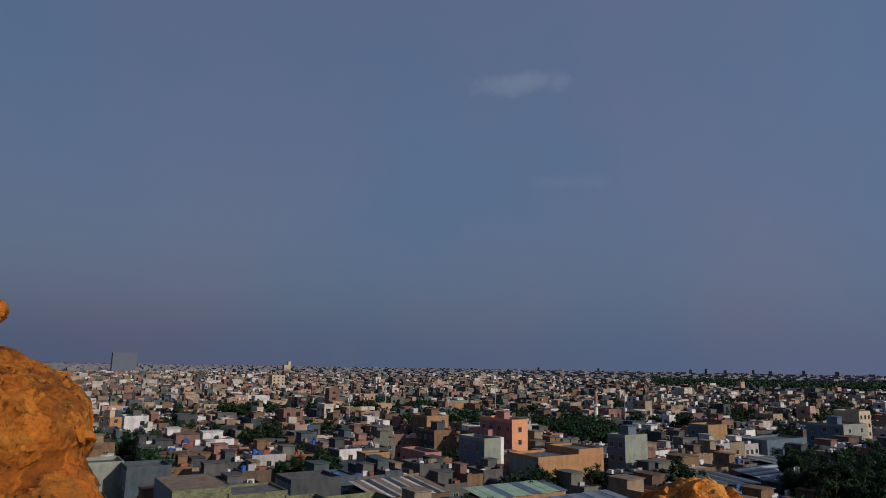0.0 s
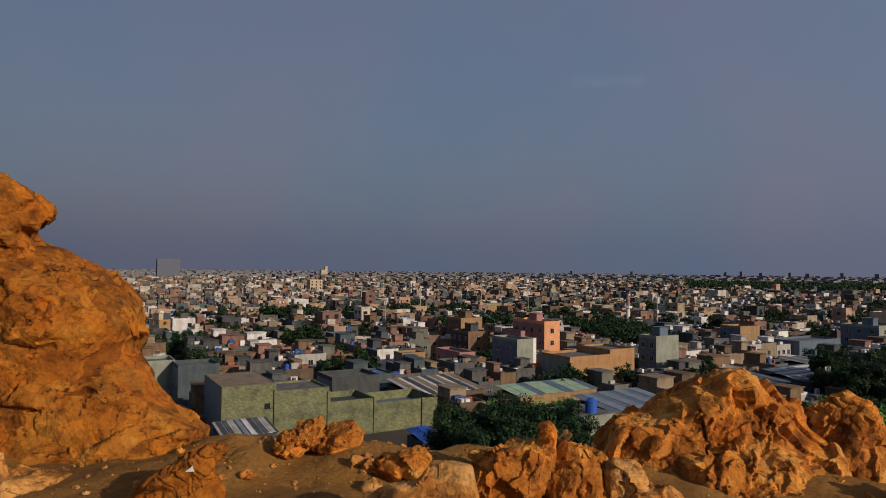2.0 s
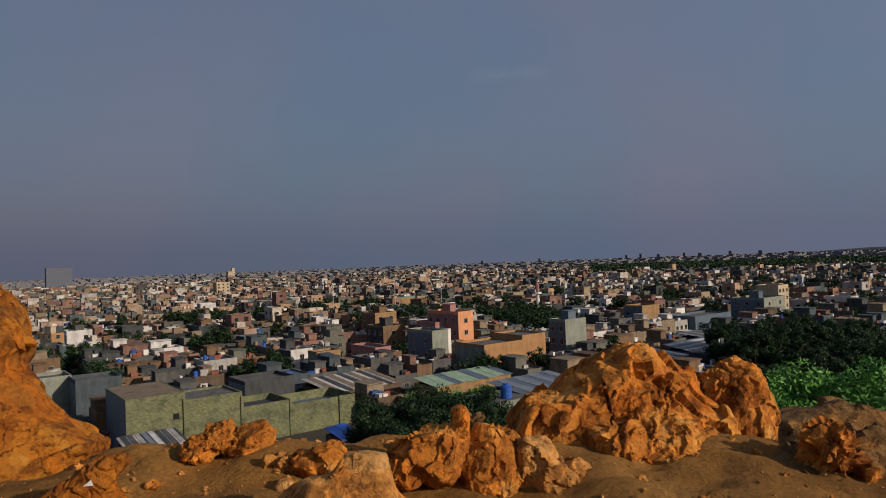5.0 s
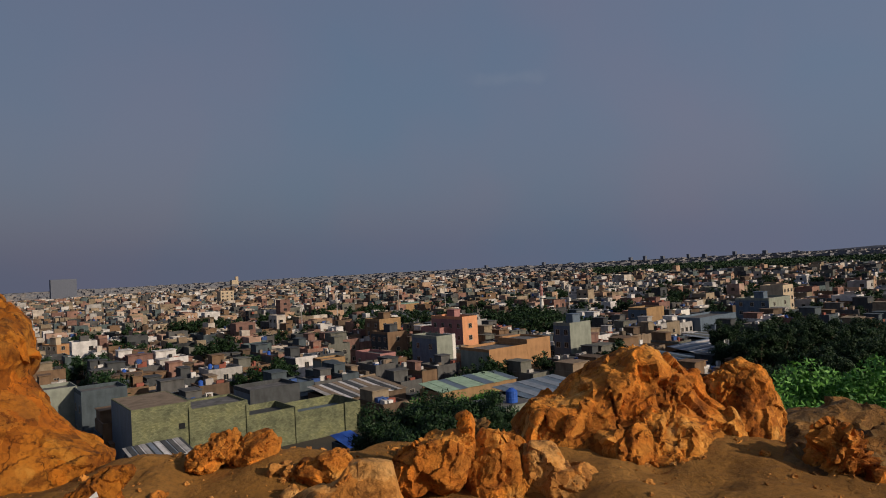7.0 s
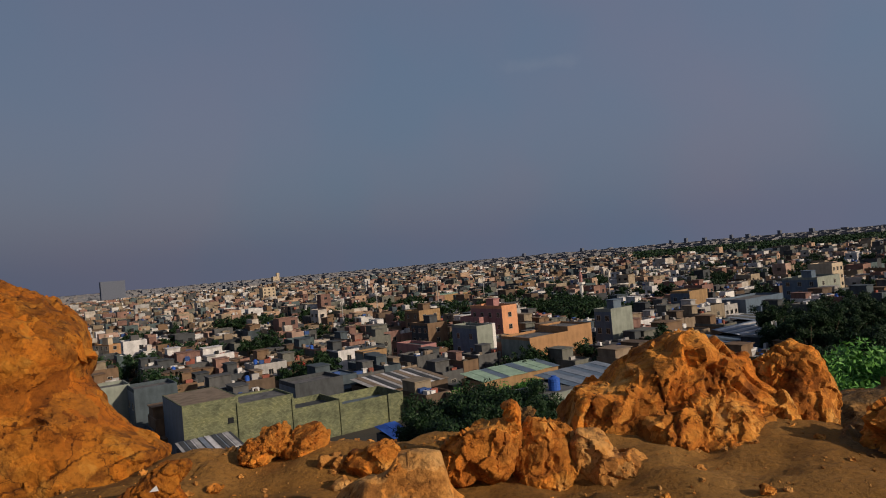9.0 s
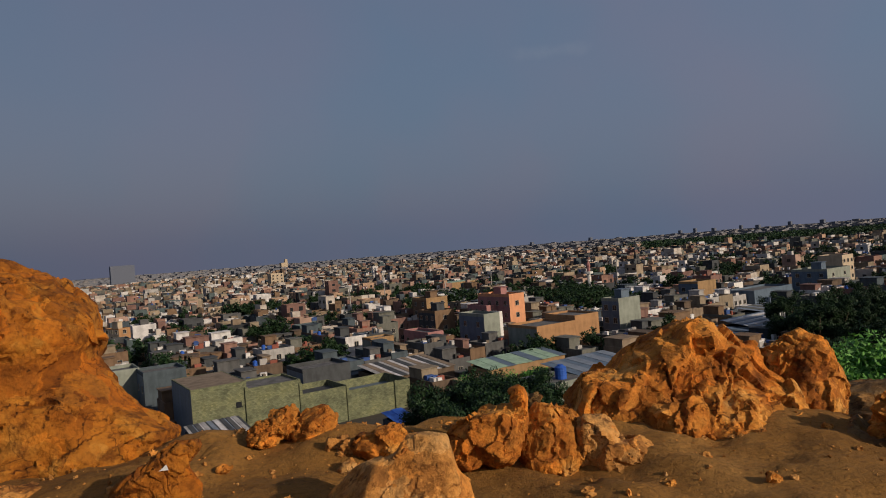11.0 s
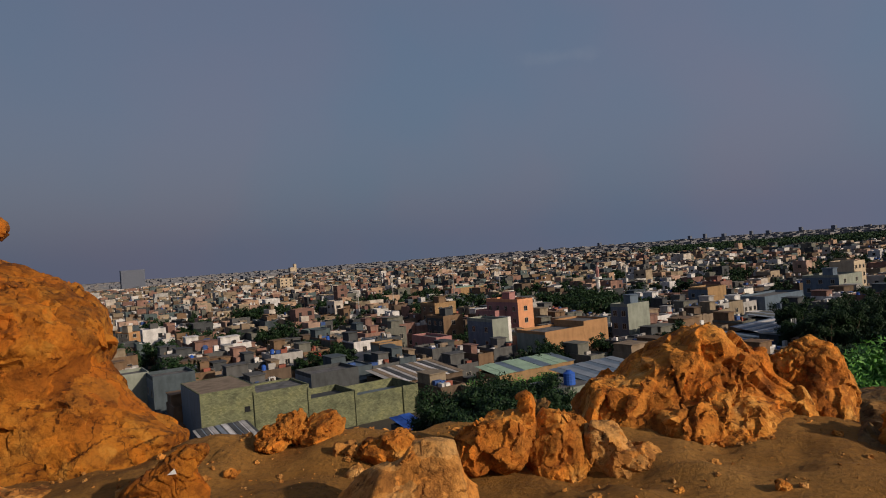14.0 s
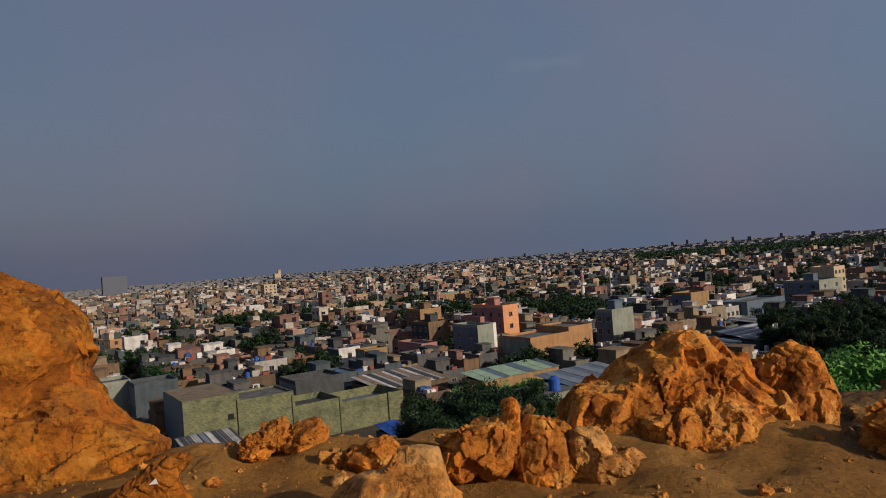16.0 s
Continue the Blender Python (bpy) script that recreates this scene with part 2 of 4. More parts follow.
M_PEACH = plaster("peach_render", (0.36, 0.20, 0.095), 0.35)
M_WHITE = plaster("white_paint", (0.72, 0.70, 0.66), 0.3)
# also the peach block's left wall, as its shade
M_GREYG = plaster("grey_green_paint_and_shade", (0.24, 0.26, 0.22), 0.4)
M_CREAM = plaster("cream_paint", (0.46, 0.37, 0.26), 0.3)
M_TAN = plaster("tan_render", (0.30, 0.19, 0.095), 0.4)
M_BLUE = plaster("blue_tarpaulin", (0.03, 0.10, 0.42), 0.3, 0.5)
# roof sheets, and the shade painted on many houses' left walls
M_BLUEGREY = plaster("blue_grey_sheet_and_shade", (0.11, 0.15, 0.20), 0.4, 0.5)
M_BLUEGREY2 = plaster("grey_sheet", (0.20, 0.23, 0.27), 0.4, 0.5)
M_GREENROOF = plaster("pale_green_sheet", (0.30, 0.42, 0.30), 0.4, 0.6)
M_RED = plaster("red_paint", (0.45, 0.05, 0.04), 0.3)
# bluish haze tint in the base colour of far towers and ridge
M_FAR = plaster("hazed_far_concrete", (0.12, 0.135, 0.175), 0.3)
M_CLUTTER = island_material("roof_clutter", [(0.62, 0.60, 0.58), (0.06, 0.06, 0.06), (0.24, 0.18, 0.13), (0.05, 0.10, 0.28), (0.40, 0.38, 0.36), (0.70, 0.68, 0.66), (0.16, 0.13, 0.10), (0.30, 0.10, 0.07)])
M_GLASS, _n, _l, _b = material("window_glass", 0.15)
_b.inputs["Base Color"].default_value = (0.02, 0.022, 0.025, 1)
_b.inputs["Specular IOR Level"].default_value = 0.5
M_FRAME = plaster("window_frame_paint", (0.40, 0.36, 0.30), 0.3)
M_BARK = plaster("bark", (0.12, 0.085, 0.055), 0.6)


def leaf_material(name, dark, light):
    m, n, l, b = material(name, 0.6)
    geo = n.new("ShaderNodeNewGeometry")
    r = ramp(n, [(0.0, dark), (1.0, light)])
    l.new(geo.outputs["Random Per Island"], r.inputs[0])
    l.new(r.outputs[0], b.inputs["Base Color"])
    return m


M_LEAF = leaf_material("dark_foliage", (0.006, 0.018, 0.006), (0.022, 0.055, 0.016))
M_LEAF_B = leaf_material("bright_foliage", (0.03, 0.11, 0.02), (0.14, 0.34, 0.06))
M_GROUND = ground_material()


# ---- building blocks ----
def mesh_from(name, verts, faces, mats, index=None, smooth=False):
    me = bpy.data.meshes.new(name)
    me.from_pydata([tuple(v) for v in verts], [], [tuple(f) for f in faces])
    for m in (mats if isinstance(mats, (list, tuple)) else [mats]):
        me.materials.append(m)
    if index is not None:
        me.polygons.foreach_set("material_index", np.asarray(index, dtype=np.int32))
    if smooth:
        me.polygons.foreach_set("use_smooth", [True] * len(me.polygons))
    me.update()
    return me


CUBE_F = [(0, 3, 2, 1), (4, 5, 6, 7), (0, 1, 5, 4), (1, 2, 6, 5), (2, 3, 7, 6), (3, 0, 4, 7)]


def boxes(name, items, mat):
    """One mesh of boxes, each (x0, y0, z0, x1, y1, z1)."""
    v, f = [], []
    for x0, y0, z0, x1, y1, z1 in items:
        k = len(v)
        v += [(x0, y0, z0), (x1, y0, z0), (x1, y1, z0), (x0, y1, z0), (x0, y0, z1), (x1, y0, z1), (x1, y1, z1), (x0, y1, z1)]
        f += [tuple(k + q for q in c) for c in CUBE_F]
    return mesh_from(name, v, f, mat)


def under(name, me, parent, m=None, label=""):
    ob = new(name, me)
    ob.parent = parent
    if m is not None:
        ob.matrix_basis = m
    if label:
        tagged(ob, label)
    return ob


def hash3(ix, iy, iz, seed):
    h = (ix * 374761393 + iy * 668265263 + iz * 2147483647 + seed * 1274126177) & 0xFFFFFFFF
    h = ((h ^ (h >> 13)) * 1274126177) & 0xFFFFFFFF
    h = ((h ^ (h >> 16)) * 2246822519) & 0xFFFFFFFF
    return ((h ^ (h >> 15)) & 0xFFFFFF) / float(0xFFFFFF)


def vnoise(p, seed):
    i = np.floor(p).astype(np.int64)
    f = p - i
    f = f * f * (3 - 2 * f)
    out = 0
    for dx in (0, 1):
        for dy in (0, 1):
            for dz in (0, 1):
                w = (f[:, 0] if dx else 1 - f[:, 0]) * (f[:, 1] if dy else 1 - f[:, 1]) * (f[:, 2] if dz else 1 - f[:, 2])
                out = out + w * hash3(i[:, 0] + dx, i[:, 1] + dy, i[:, 2] + dz, seed)
    return out * 2 - 1


def fbm(p, seed, octaves=5, gain=0.5):
    a, s, out = 1.0, 1.0, 0
    for k in range(octaves):
        out = out + a * vnoise(p * s + 17.3 * k, seed + k)
        a, s = a * gain, s * 2.03
    return out


def worley(p, seed):
    """Nearest and second distance, and the nearest cell's own number and offset."""
    i = np.floor(p).astype(np.int64)
    f1 = np.full(len(p), 9.0)
    f2 = np.full(len(p), 9.0)
    cid = np.zeros(len(p))
    way = np.zeros_like(p)
    for dx in (-1, 0, 1):
        for dy in (-1, 0, 1):
            for dz in (-1, 0, 1):
                c = i + (dx, dy, dz)
                q = np.stack([hash3(c[:, 0], c[:, 1], c[:, 2], seed + k) for k in range(3)], 1) + c
                d = np.linalg.norm(q - p, axis=1)
                near = d < f1
                f2 = np.where(near, f1, np.minimum(f2, d))
                cid = np.where(near, hash3(c[:, 0], c[:, 1], c[:, 2], seed + 9), cid)
                way[near] = (p - q)[near]
                f1 = np.where(near, d, f1)
    return f1, f2, cid, way


_ico = {}


def ico(level):
    if level not in _ico:
        bm = bmesh.new()
        bmesh.ops.create_icosphere(bm, subdivisions=level, radius=1)
        v = np.array([x.co[:] for x in bm.verts])
        v /= np.linalg.norm(v, axis=1)[:, None]
        _ico[level] = (v, [tuple(q.index for q in f.verts) for f in bm.faces])
        bm.free()
    return _ico[level]


_shards = {}


def shard(k):
    """An angular block: the hull of a few points, its faces cut finer."""
    if k not in _shards:
        g_ = np.random.default_rng(900 + k)
        bm = bmesh.new()
        pts = g_.normal(size=(13, 3))
        pts /= np.linalg.norm(pts, axis=1)[:, None]
        for q in pts:
            bm.verts.new(q)
        res = bmesh.ops.convex_hull(bm, input=bm.verts)
        bmesh.ops.subdivide_edges(bm, edges=bm.edges[:], cuts=2, use_grid_fill=True)
        bm.verts.index_update()
        _shards[k] = (np.array([v.co[:] for v in bm.verts]), [tuple(v.index for v in f.verts) for f in bm.faces])
        bm.free()
    return _shards[k]


def skin(field, lo, step):
    """The zero surface of a sampled field as quads (surface nets), facing outwards."""
    inside = field < 0
    n = field.shape
    count = np.zeros((n[0] - 1, n[1] - 1, n[2] - 1), np.int8)
    corner = [(i, j, k) for i in (0, 1) for j in (0, 1) for k in (0, 1)]
    for i, j, k in corner:
        count += inside[i:n[0] - 1 + i, j:n[1] - 1 + j, k:n[2] - 1 + k]
    cells = np.argwhere((count > 0) & (count < 8))
    ids = np.full(count.shape, -1, np.int64)
    ids[tuple(cells.T)] = np.arange(len(cells))
    total, hits = np.zeros((len(cells), 3)), np.zeros(len(cells))
    for c in corner:
        for ax in range(3):
            if c[ax]:
                continue
            c2 = list(c)
            c2[ax] = 1
            q0, q1 = cells + c, cells + c2
            a, b = field[tuple(q0.T)], field[tuple(q1.T)]
            cross = (a < 0) != (b < 0)
            t = np.where(cross, a / np.where(cross, a - b, 1), 0)
            total += np.where(cross[:, None], q0 + (q1 - q0) * t[:, None], 0)
            hits += cross
    verts = np.array(lo) + total / hits[:, None] * step
    quads = []
    for ax in range(3):
        u, v = (ax + 1) % 3, (ax + 2) % 3
        first = [slice(1, -1)] * 3
        first[ax] = slice(0, n[ax] - 1)
        second = list(first)
        second[ax] = slice(1, n[ax])
        change = inside[tuple(first)] != inside[tuple(second)]
        g_ = np.argwhere(change) + [0 if k == ax else 1 for k in range(3)]
        out = inside[tuple(g_.T)]
        ring = []
        for du, dv in ((-1, -1), (0, -1), (0, 0), (-1, 0)):
            w = g_.copy()
            w[:, u] += du
            w[:, v] += dv
            ring.append(ids[tuple(w.T)])
        ring = np.stack(ring, 1)
        quads.append(np.where(out[:, None], ring, ring[:, ::-1]))
    return verts, np.concatenate(quads)


CELLS = {4: 14, 5: 26, 6: 46, 7: 84, 8: 140}


def rock(label, base, lumps, mat, seed, level=6, chunk=0.3, chip=0.03, crack=0.03, facet=0.9, rough=0.02, group="", plates=0, plate=0.12, dip=35, weld=0.14):
    """A boulder: lumps (x, y, z, rx, ry, rz, lean) hewn flat on many sides and grown together, with blocks that stand proud, cracks and pits."""
    lump = np.array(lumps, dtype=float)
    reach = lump[:, 3:6].max(1)[:, None]
    lo, hi = (lump[:, :3] - reach).min(0), (lump[:, :3] + reach).max(0)
    step = (hi - lo).max() / CELLS[level]
    lo = lo - 2 * step
    axes = [np.arange(lo[k], hi[k] + 3 * step, step, dtype=np.float32) for k in range(3)]
    X, Y, Z = np.meshgrid(*axes, indexing="ij")
    rng = np.random.default_rng(seed)
    field = np.full(X.shape, 9.0, np.float32)
    blend = weld * float(np.median(lump[:, 3:6]))
    for x, y, z, rx, ry, rz, lean in lump:
        ca, sa = math.cos(radians(lean)), math.sin(radians(lean))
        u = ((X - x) * ca - (Z - z) * sa) / rx
        v = (Y - y) / ry
        w = ((X - x) * sa + (Z - z) * ca) / rz
        ball = np.sqrt(u * u + v * v + w * w) - 1
        nr = rng.normal(size=(18, 3))
        nr /= np.linalg.norm(nr, axis=1)[:, None]
        hewn = ball - 0.06
        for (na, nb_, nc), off in zip(nr.astype(np.float32), rng.uniform(0.76, 0.98, 18).astype(np.float32)):
            hewn = np.maximum(hewn, na * u + nb_ * v + nc * w - off)
        dist = (facet * hewn + (1 - facet) * ball) * min(rx, ry, rz)
        near = np.clip(0.5 + 0.5 * (field - dist) / blend, 0, 1)
        field = field * (1 - near) + dist * near - blend * near * (1 - near)
    p, faces = skin(field, lo, step)
    centre = lump[:, :3].mean(0)
    p = p - centre
    flat = np.cross(p[faces[:, 2]] - p[faces[:, 0]], p[faces[:, 3]] - p[faces[:, 1]])
    nrm = np.stack([sum(np.bincount(faces[:, c], weights=flat[:, k], minlength=len(p)) for c in range(4)) for k in range(3)], 1)
    nrm /= np.linalg.norm(nrm, axis=1)[:, None] + 1e-12
    e0, e1_ = np.concatenate([faces[:, k] for k in range(4)]), np.concatenate([faces[:, (k + 1) % 4] for k in range(4)])
    count = np.maximum(np.bincount(e0, minlength=len(p)), 1)
    warp = p + 0.30 * chunk * np.stack([fbm(p / chunk * 0.8, seed + k, 3) for k in range(3)], 1)
    ca, sa = math.cos(radians(dip)), math.sin(radians(dip))
    beds = np.array([[ca, 0, -sa], [0, 1, 0], [sa, 0, ca]]) @ np.diag([0.75, 1.0, 1.7])
    warp = warp @ beds
    f1, f2, cid, way = worley(warp / chunk, seed)
    tilt = np.stack([np.sin(cid * 91.7), np.cos(cid * 57.3), np.sin(cid * 33.1 + 1)], 1)
    disp = chip * ((cid - 0.5) * 1.2 + 2.0 * (way * tilt).sum(1))
    where = np.clip(fbm(p * 1.6 + 3, seed + 3, 2) * 3 + 0.4, 0, 1)
    disp -= crack * np.exp(-(f2 - f1) / 0.05) * where
    g1, g2, gid, gway = worley(warp / (chunk * 0.37), seed + 5)
    gt = np.stack([np.sin(gid * 71.7), np.cos(gid * 37.3), np.sin(gid * 53.1 + 1)], 1)
    disp += 0.5 * chip * ((gid - 0.5) + 2.2 * (gway * gt).sum(1)) * (0.3 + where)
    pits = fbm(p * 9.0, seed + 21, 3)
    disp -= 0.5 * crack * np.clip(pits - 0.45, 0, 1) * 2 * (0.3 + where)
    disp += 0.6 * rough * fbm(p * 5.0, seed + 11, 6, 0.52)
    disp = 0.9 * disp + 0.1 * np.bincount(e0, weights=disp[e1_], minlength=len(p)) / count
    p = p + nrm * disp[:, None]
    base = np.array(base)
    me = mesh_from("rock", p + centre - base, faces.tolist(), mat, smooth=True)
    me.set_sharp_from_angle(angle=radians(24))
    ob = new("rock", me)
    ob.location = base
    for k in range(plates):
        i = int(rng.integers(len(p)))
        if nrm[i][1] > 0.45:
            continue
        out = nrm[i] + 0.2 * rng.normal(size=3)
        out /= np.linalg.norm(out)
        e1 = np.cross(out, rng.normal(size=3))
        e1 /= np.linalg.norm(e1)
        e2 = np.cross(out, e1)
        w_ = plate * rng.uniform(0.5, 1.25)
        hull = shard(int(rng.integers(12)))
        q = hull[0] * (w_, w_ * rng.uniform(0.5, 0.9), w_ * rng.uniform(0.30, 0.45))
        q = q @ np.stack([e1, e2, out]) + p[i] - out * w_ * 0.24
        q = q + 0.055 * w_ * np.stack([fbm(q * 14, seed + 70 + c, 2) for c in range(3)], 1) + centre - base
        fl = mesh_from("flake", q, hull[1], mat, smooth=True)
        fl.set_sharp_from_angle(angle=radians(25))
        under("flake", fl, ob)
    return tagged(ob, label, "rock", group)


# ---- ground: one sheet from the hilltop to the horizon ----
def hill(x, y):
    """Height of the bare hill over the town."""
    x, y = np.asarray(x, float), np.asarray(y, float)
    edge = 5.5 + 0.75 * np.tanh((-x - 2.7) / 0.5) - 0.3 * np.tanh((x - 2.3) / 0.8)
    reach = 26 + 18 / (1 + np.exp(-np.clip(x - 9, -200, 200) / 4.0))
    d = np.maximum(y - edge, 0)
    side = np.maximum(np.abs(x) - 40, 0)
    fall = np.exp(-(d / reach) ** 1.15 - (side / 60) ** 1.5)
    fall = np.where(fall < 0.02, 0, (fall - 0.02) / 0.98)
    bank = 0.10 * np.exp(-((y - 5.0) / 0.45) ** 2 - ((x + 1.35) / 0.95) ** 4)
    return (28.66 - 0.10 / (1 + np.exp(-np.clip(x - 1.1, -50, 50) / 0.3)) + bank) * fall


def graded(lo, a, b, hi, step, grow):
    mid = list(np.arange(a, b, step))
    up, s = [b], step
    while up[-1] < hi:
        s *= grow
        up.append(up[-1] + s)
    dn, s = [a], step
    while dn[-1] > lo:
        s *= grow
        dn.append(dn[-1] - s)
    return np.array(dn[:0:-1] + mid + up)


gx = graded(-4800, -4.6, 4.8, 4800, 0.055, 1.11)
gy = graded(-1500, 2.0, 7.2, 4850, 0.05, 1.11)
GX, GY = np.meshgrid(gx, gy)
gp = np.stack([GX.ravel(), GY.ravel(), np.zeros(GX.size)], 1)
gz = hill(gp[:, 0], gp[:, 1])
nearness = np.clip(gz / 28.64, 0, 1)
gz += nearness * (0.10 * fbm(gp * 0.55, 3, 4) + 0.055 * fbm(gp * 2.3, 7, 5) * (np.abs(gp[:, 0]) < 8) + 0.8 * (1 - nearness) * fbm(gp * 0.12, 5, 4))
c1, c2, cc, cw = worley(gp * 5.0 + 0.15 * fbm(gp * 6, 4, 2)[:, None], 21)
gz += np.where((np.abs(gp[:, 0]) < 7) & (gp[:, 1] < 8) & (gp[:, 1] > 1), 0.05 * np.maximum(cc - 0.72, 0) / 0.28 * np.clip(1.1 - c1 * 1.9, 0, 1), 0)
gp[:, 2] = gz
nx = len(gx)
quads = [(j * nx + i, j * nx + i + 1, (j + 1) * nx + i + 1, (j + 1) * nx + i) for j in range(len(gy) - 1) for i in range(nx - 1)]
tagged(new("ground", mesh_from("ground", gp, quads, M_GROUND, smooth=True)), "dusty orange-brown hilltop soil falling to the grey town ground", "ground", kind="structure")


def ground_z(x, y):
    i, j = min(max(int(np.searchsorted(gx, x)) - 1, 0), nx - 2), min(max(int(np.searchsorted(gy, y)) - 1, 0), len(gy) - 2)
    u, v = (x - gx[i]) / (gx[i + 1] - gx[i]), (y - gy[j]) / (gy[j + 1] - gy[j])
    k = j * nx + i
    return float((gz[k] * (1 - u) + gz[k + 1] * u) * (1 - v) + (gz[k + nx] * (1 - u) + gz[k + nx + 1] * u) * v)


# ---- rocks on the hilltop ----
rock("huge ochre sandstone boulder with a rounded brow over a crease", (-3.4, 5.5, 28.3), [
    (-3.76, 5.55, 29.64, 0.92, 0.80, 0.50, 15), (-3.44, 5.5, 29.56, 0.54, 0.70, 0.42, 8), (-3.52, 5.5, 28.98, 0.70, 0.70, 0.56, 0), (-3.02, 5.35, 28.80, 0.52, 0.58, 0.42, 34),
    (-2.60, 5.25, 28.62, 0.50, 0.46, 0.30, 20), (-4.3, 5.6, 29.3, 0.85, 0.8, 0.95, 0), (-3.2, 5.2, 28.5, 0.8, 0.5, 0.4, 0)], M_ROCK_L, 11, 8, 0.42, 0.016, 0.035, 0.75, 0.022, plates=26, plate=0.15, dip=12, weld=0.26)
rock("orange sandstone block overhanging beside the huge boulder", (-4.3, 5.3, 29.4), [
    (-4.20, 5.25, 30.58, 0.70, 0.50, 0.29, 10), (-4.24, 5.3, 30.15, 0.62, 0.5, 0.55, 0), (-4.36, 5.3, 29.6, 0.62, 0.5, 0.5, 0)], M_ROCK_L, 15, 7, 0.30, 0.016, 0.03, 0.95, 0.012, plates=16, plate=0.12, dip=10)
rock("large craggy orange sandstone outcrop split by cracks, at the hill's edge", (1.7, 5.0, 28.3), [
    (1.76, 5.05, 28.66, 0.66, 0.52, 0.50, 0), (1.95, 5.05, 29.10, 0.29, 0.30, 0.18, -3), (1.57, 5.05, 28.93, 0.34, 0.36, 0.19, -30), (1.24, 5.0, 28.70, 0.34, 0.42, 0.33, -30), (1.48, 5.0, 28.78, 0.36, 0.40, 0.32, -30),
    (2.16, 5.0, 28.88, 0.23, 0.34, 0.29, 0), (2.32, 4.95, 28.64, 0.28, 0.38, 0.28, 0), (1.84, 4.72, 28.56, 0.60, 0.52, 0.44, -8), (1.90, 4.45, 28.40, 0.40, 0.36, 0.30, 0), (1.42, 4.72, 28.46, 0.36, 0.32, 0.32, -25), (2.22, 4.62, 28.48, 0.40, 0.46, 0.36, 10)],
    M_ROCK, 24, 8, 0.24, 0.020, 0.035, 1.0, 0.010, plates=60, plate=0.11, dip=48)
rock("rounded orange sandstone boulder with a flaked face, leaning on the outcrop", (2.7, 5.0, 28.3), [
    (2.68, 4.98, 28.80, 0.31, 0.34, 0.36, 10), (2.62, 4.92, 28.62, 0.27, 0.34, 0.30, 10), (2.44, 4.78, 28.38, 0.24, 0.34, 0.32, 14)], M_ROCK, 31, 8, 0.20, 0.016, 0.035, 0.85, 0.012, plates=36, plate=0.09, dip=60)
rock("jagged orange sandstone rock with an upright spike and a dark cleft", (0.45, 4.2, 28.5), [
    (0.46, 4.22, 28.92, 0.075, 0.11, 0.18, 4), (0.27, 4.2, 28.76, 0.20, 0.19, 0.20, -20), (0.11, 4.22, 28.70, 0.15, 0.17, 0.15, -32),
    (0.35, 4.2, 28.84, 0.10, 0.15, 0.15, -15)], M_ROCK, 38, 7, 0.12, 0.011, 0.022, 1.0, 0.005, plates=34, plate=0.05, dip=50, weld=0.07)
rock("broken orange sandstone block beside the spiked rock", (0.66, 4.15, 28.5), [
    (0.61, 4.24, 28.71, 0.16, 0.18, 0.22, 0), (0.74, 4.26, 28.69, 0.12, 0.17, 0.21, 12), (0.66, 4.22, 28.60, 0.20, 0.2, 0.14, 0)], M_ROCK, 39, 7, 0.12, 0.010, 0.02, 1.0, 0.005, plates=26, plate=0.06, dip=70)
rock("smooth pale tan sandstone boulder on the path", (-0.27, 3.4, 28.5), [
    (-0.28, 3.35, 28.68, 0.40, 0.30, 0.26, -8), (-0.14, 3.4, 28.84, 0.19, 0.19, 0.25, 4)], M_ROCK_P, 41, 7, 0.4, 0.014, 0.02, 0.85, 0.010, plates=8, plate=0.10, dip=40, weld=0.16)
rock("pale weathered rock with dark hollows", (1.08, 4.15, 28.3), [
    (1.16, 4.12, 28.48, 0.32, 0.24, 0.20, 40), (0.93, 4.18, 28.70, 0.12, 0.15, 0.16, 6), (0.88, 4.2, 28.62, 0.12, 0.15, 0.22, 0)], M_ROCK_P, 43, 7, 0.14, 0.013, 0.05, 0.95, 0.008, plates=40, plate=0.07, dip=-40)
rock("small dark brown stone behind the spiked rock", (0.66, 4.75, 28.6), [(0.62, 4.75, 28.78, 0.10, 0.12, 0.12, 0), (0.64, 4.75, 28.66, 0.14, 0.14, 0.12, 0)], M_ROCK_D, 45, 5, 0.15, 0.02, 0.02, 1.0, 0.012)
rock("small orange rock on the rim of the hilltop", (-1.24, 4.9, 28.6), [
    (-1.22, 4.9, 28.79, 0.13, 0.14, 0.13, -20), (-1.34, 4.88, 28.73, 0.14, 0.16, 0.10, -25)], M_ROCK, 47, 6, 0.12, 0.009, 0.015, 1.0, 0.005, plates=14, plate=0.05)
rock("small orange rock on the rim of the hilltop", (-0.94, 4.85, 28.6), [
    (-0.95, 4.85, 28.78, 0.14, 0.14, 0.12, -18), (-0.90, 4.85, 28.83, 0.07, 0.10, 0.09, 0), (-1.02, 4.85, 28.70, 0.14, 0.14, 0.09, 0)], M_ROCK, 53, 6, 0.12, 0.009, 0.015, 1.0, 0.005, plates=14, plate=0.05)
rock("low orange stone beside the pale boulder", (-0.45, 4.45, 28.6), [
    (-0.40, 4.45, 28.72, 0.12, 0.15, 0.12, 10), (-0.53, 4.5, 28.68, 0.13, 0.15, 0.09, 0)], M_ROCK, 59, 6, 0.12, 0.008, 0.015, 0.9, 0.006, plates=8, plate=0.05)
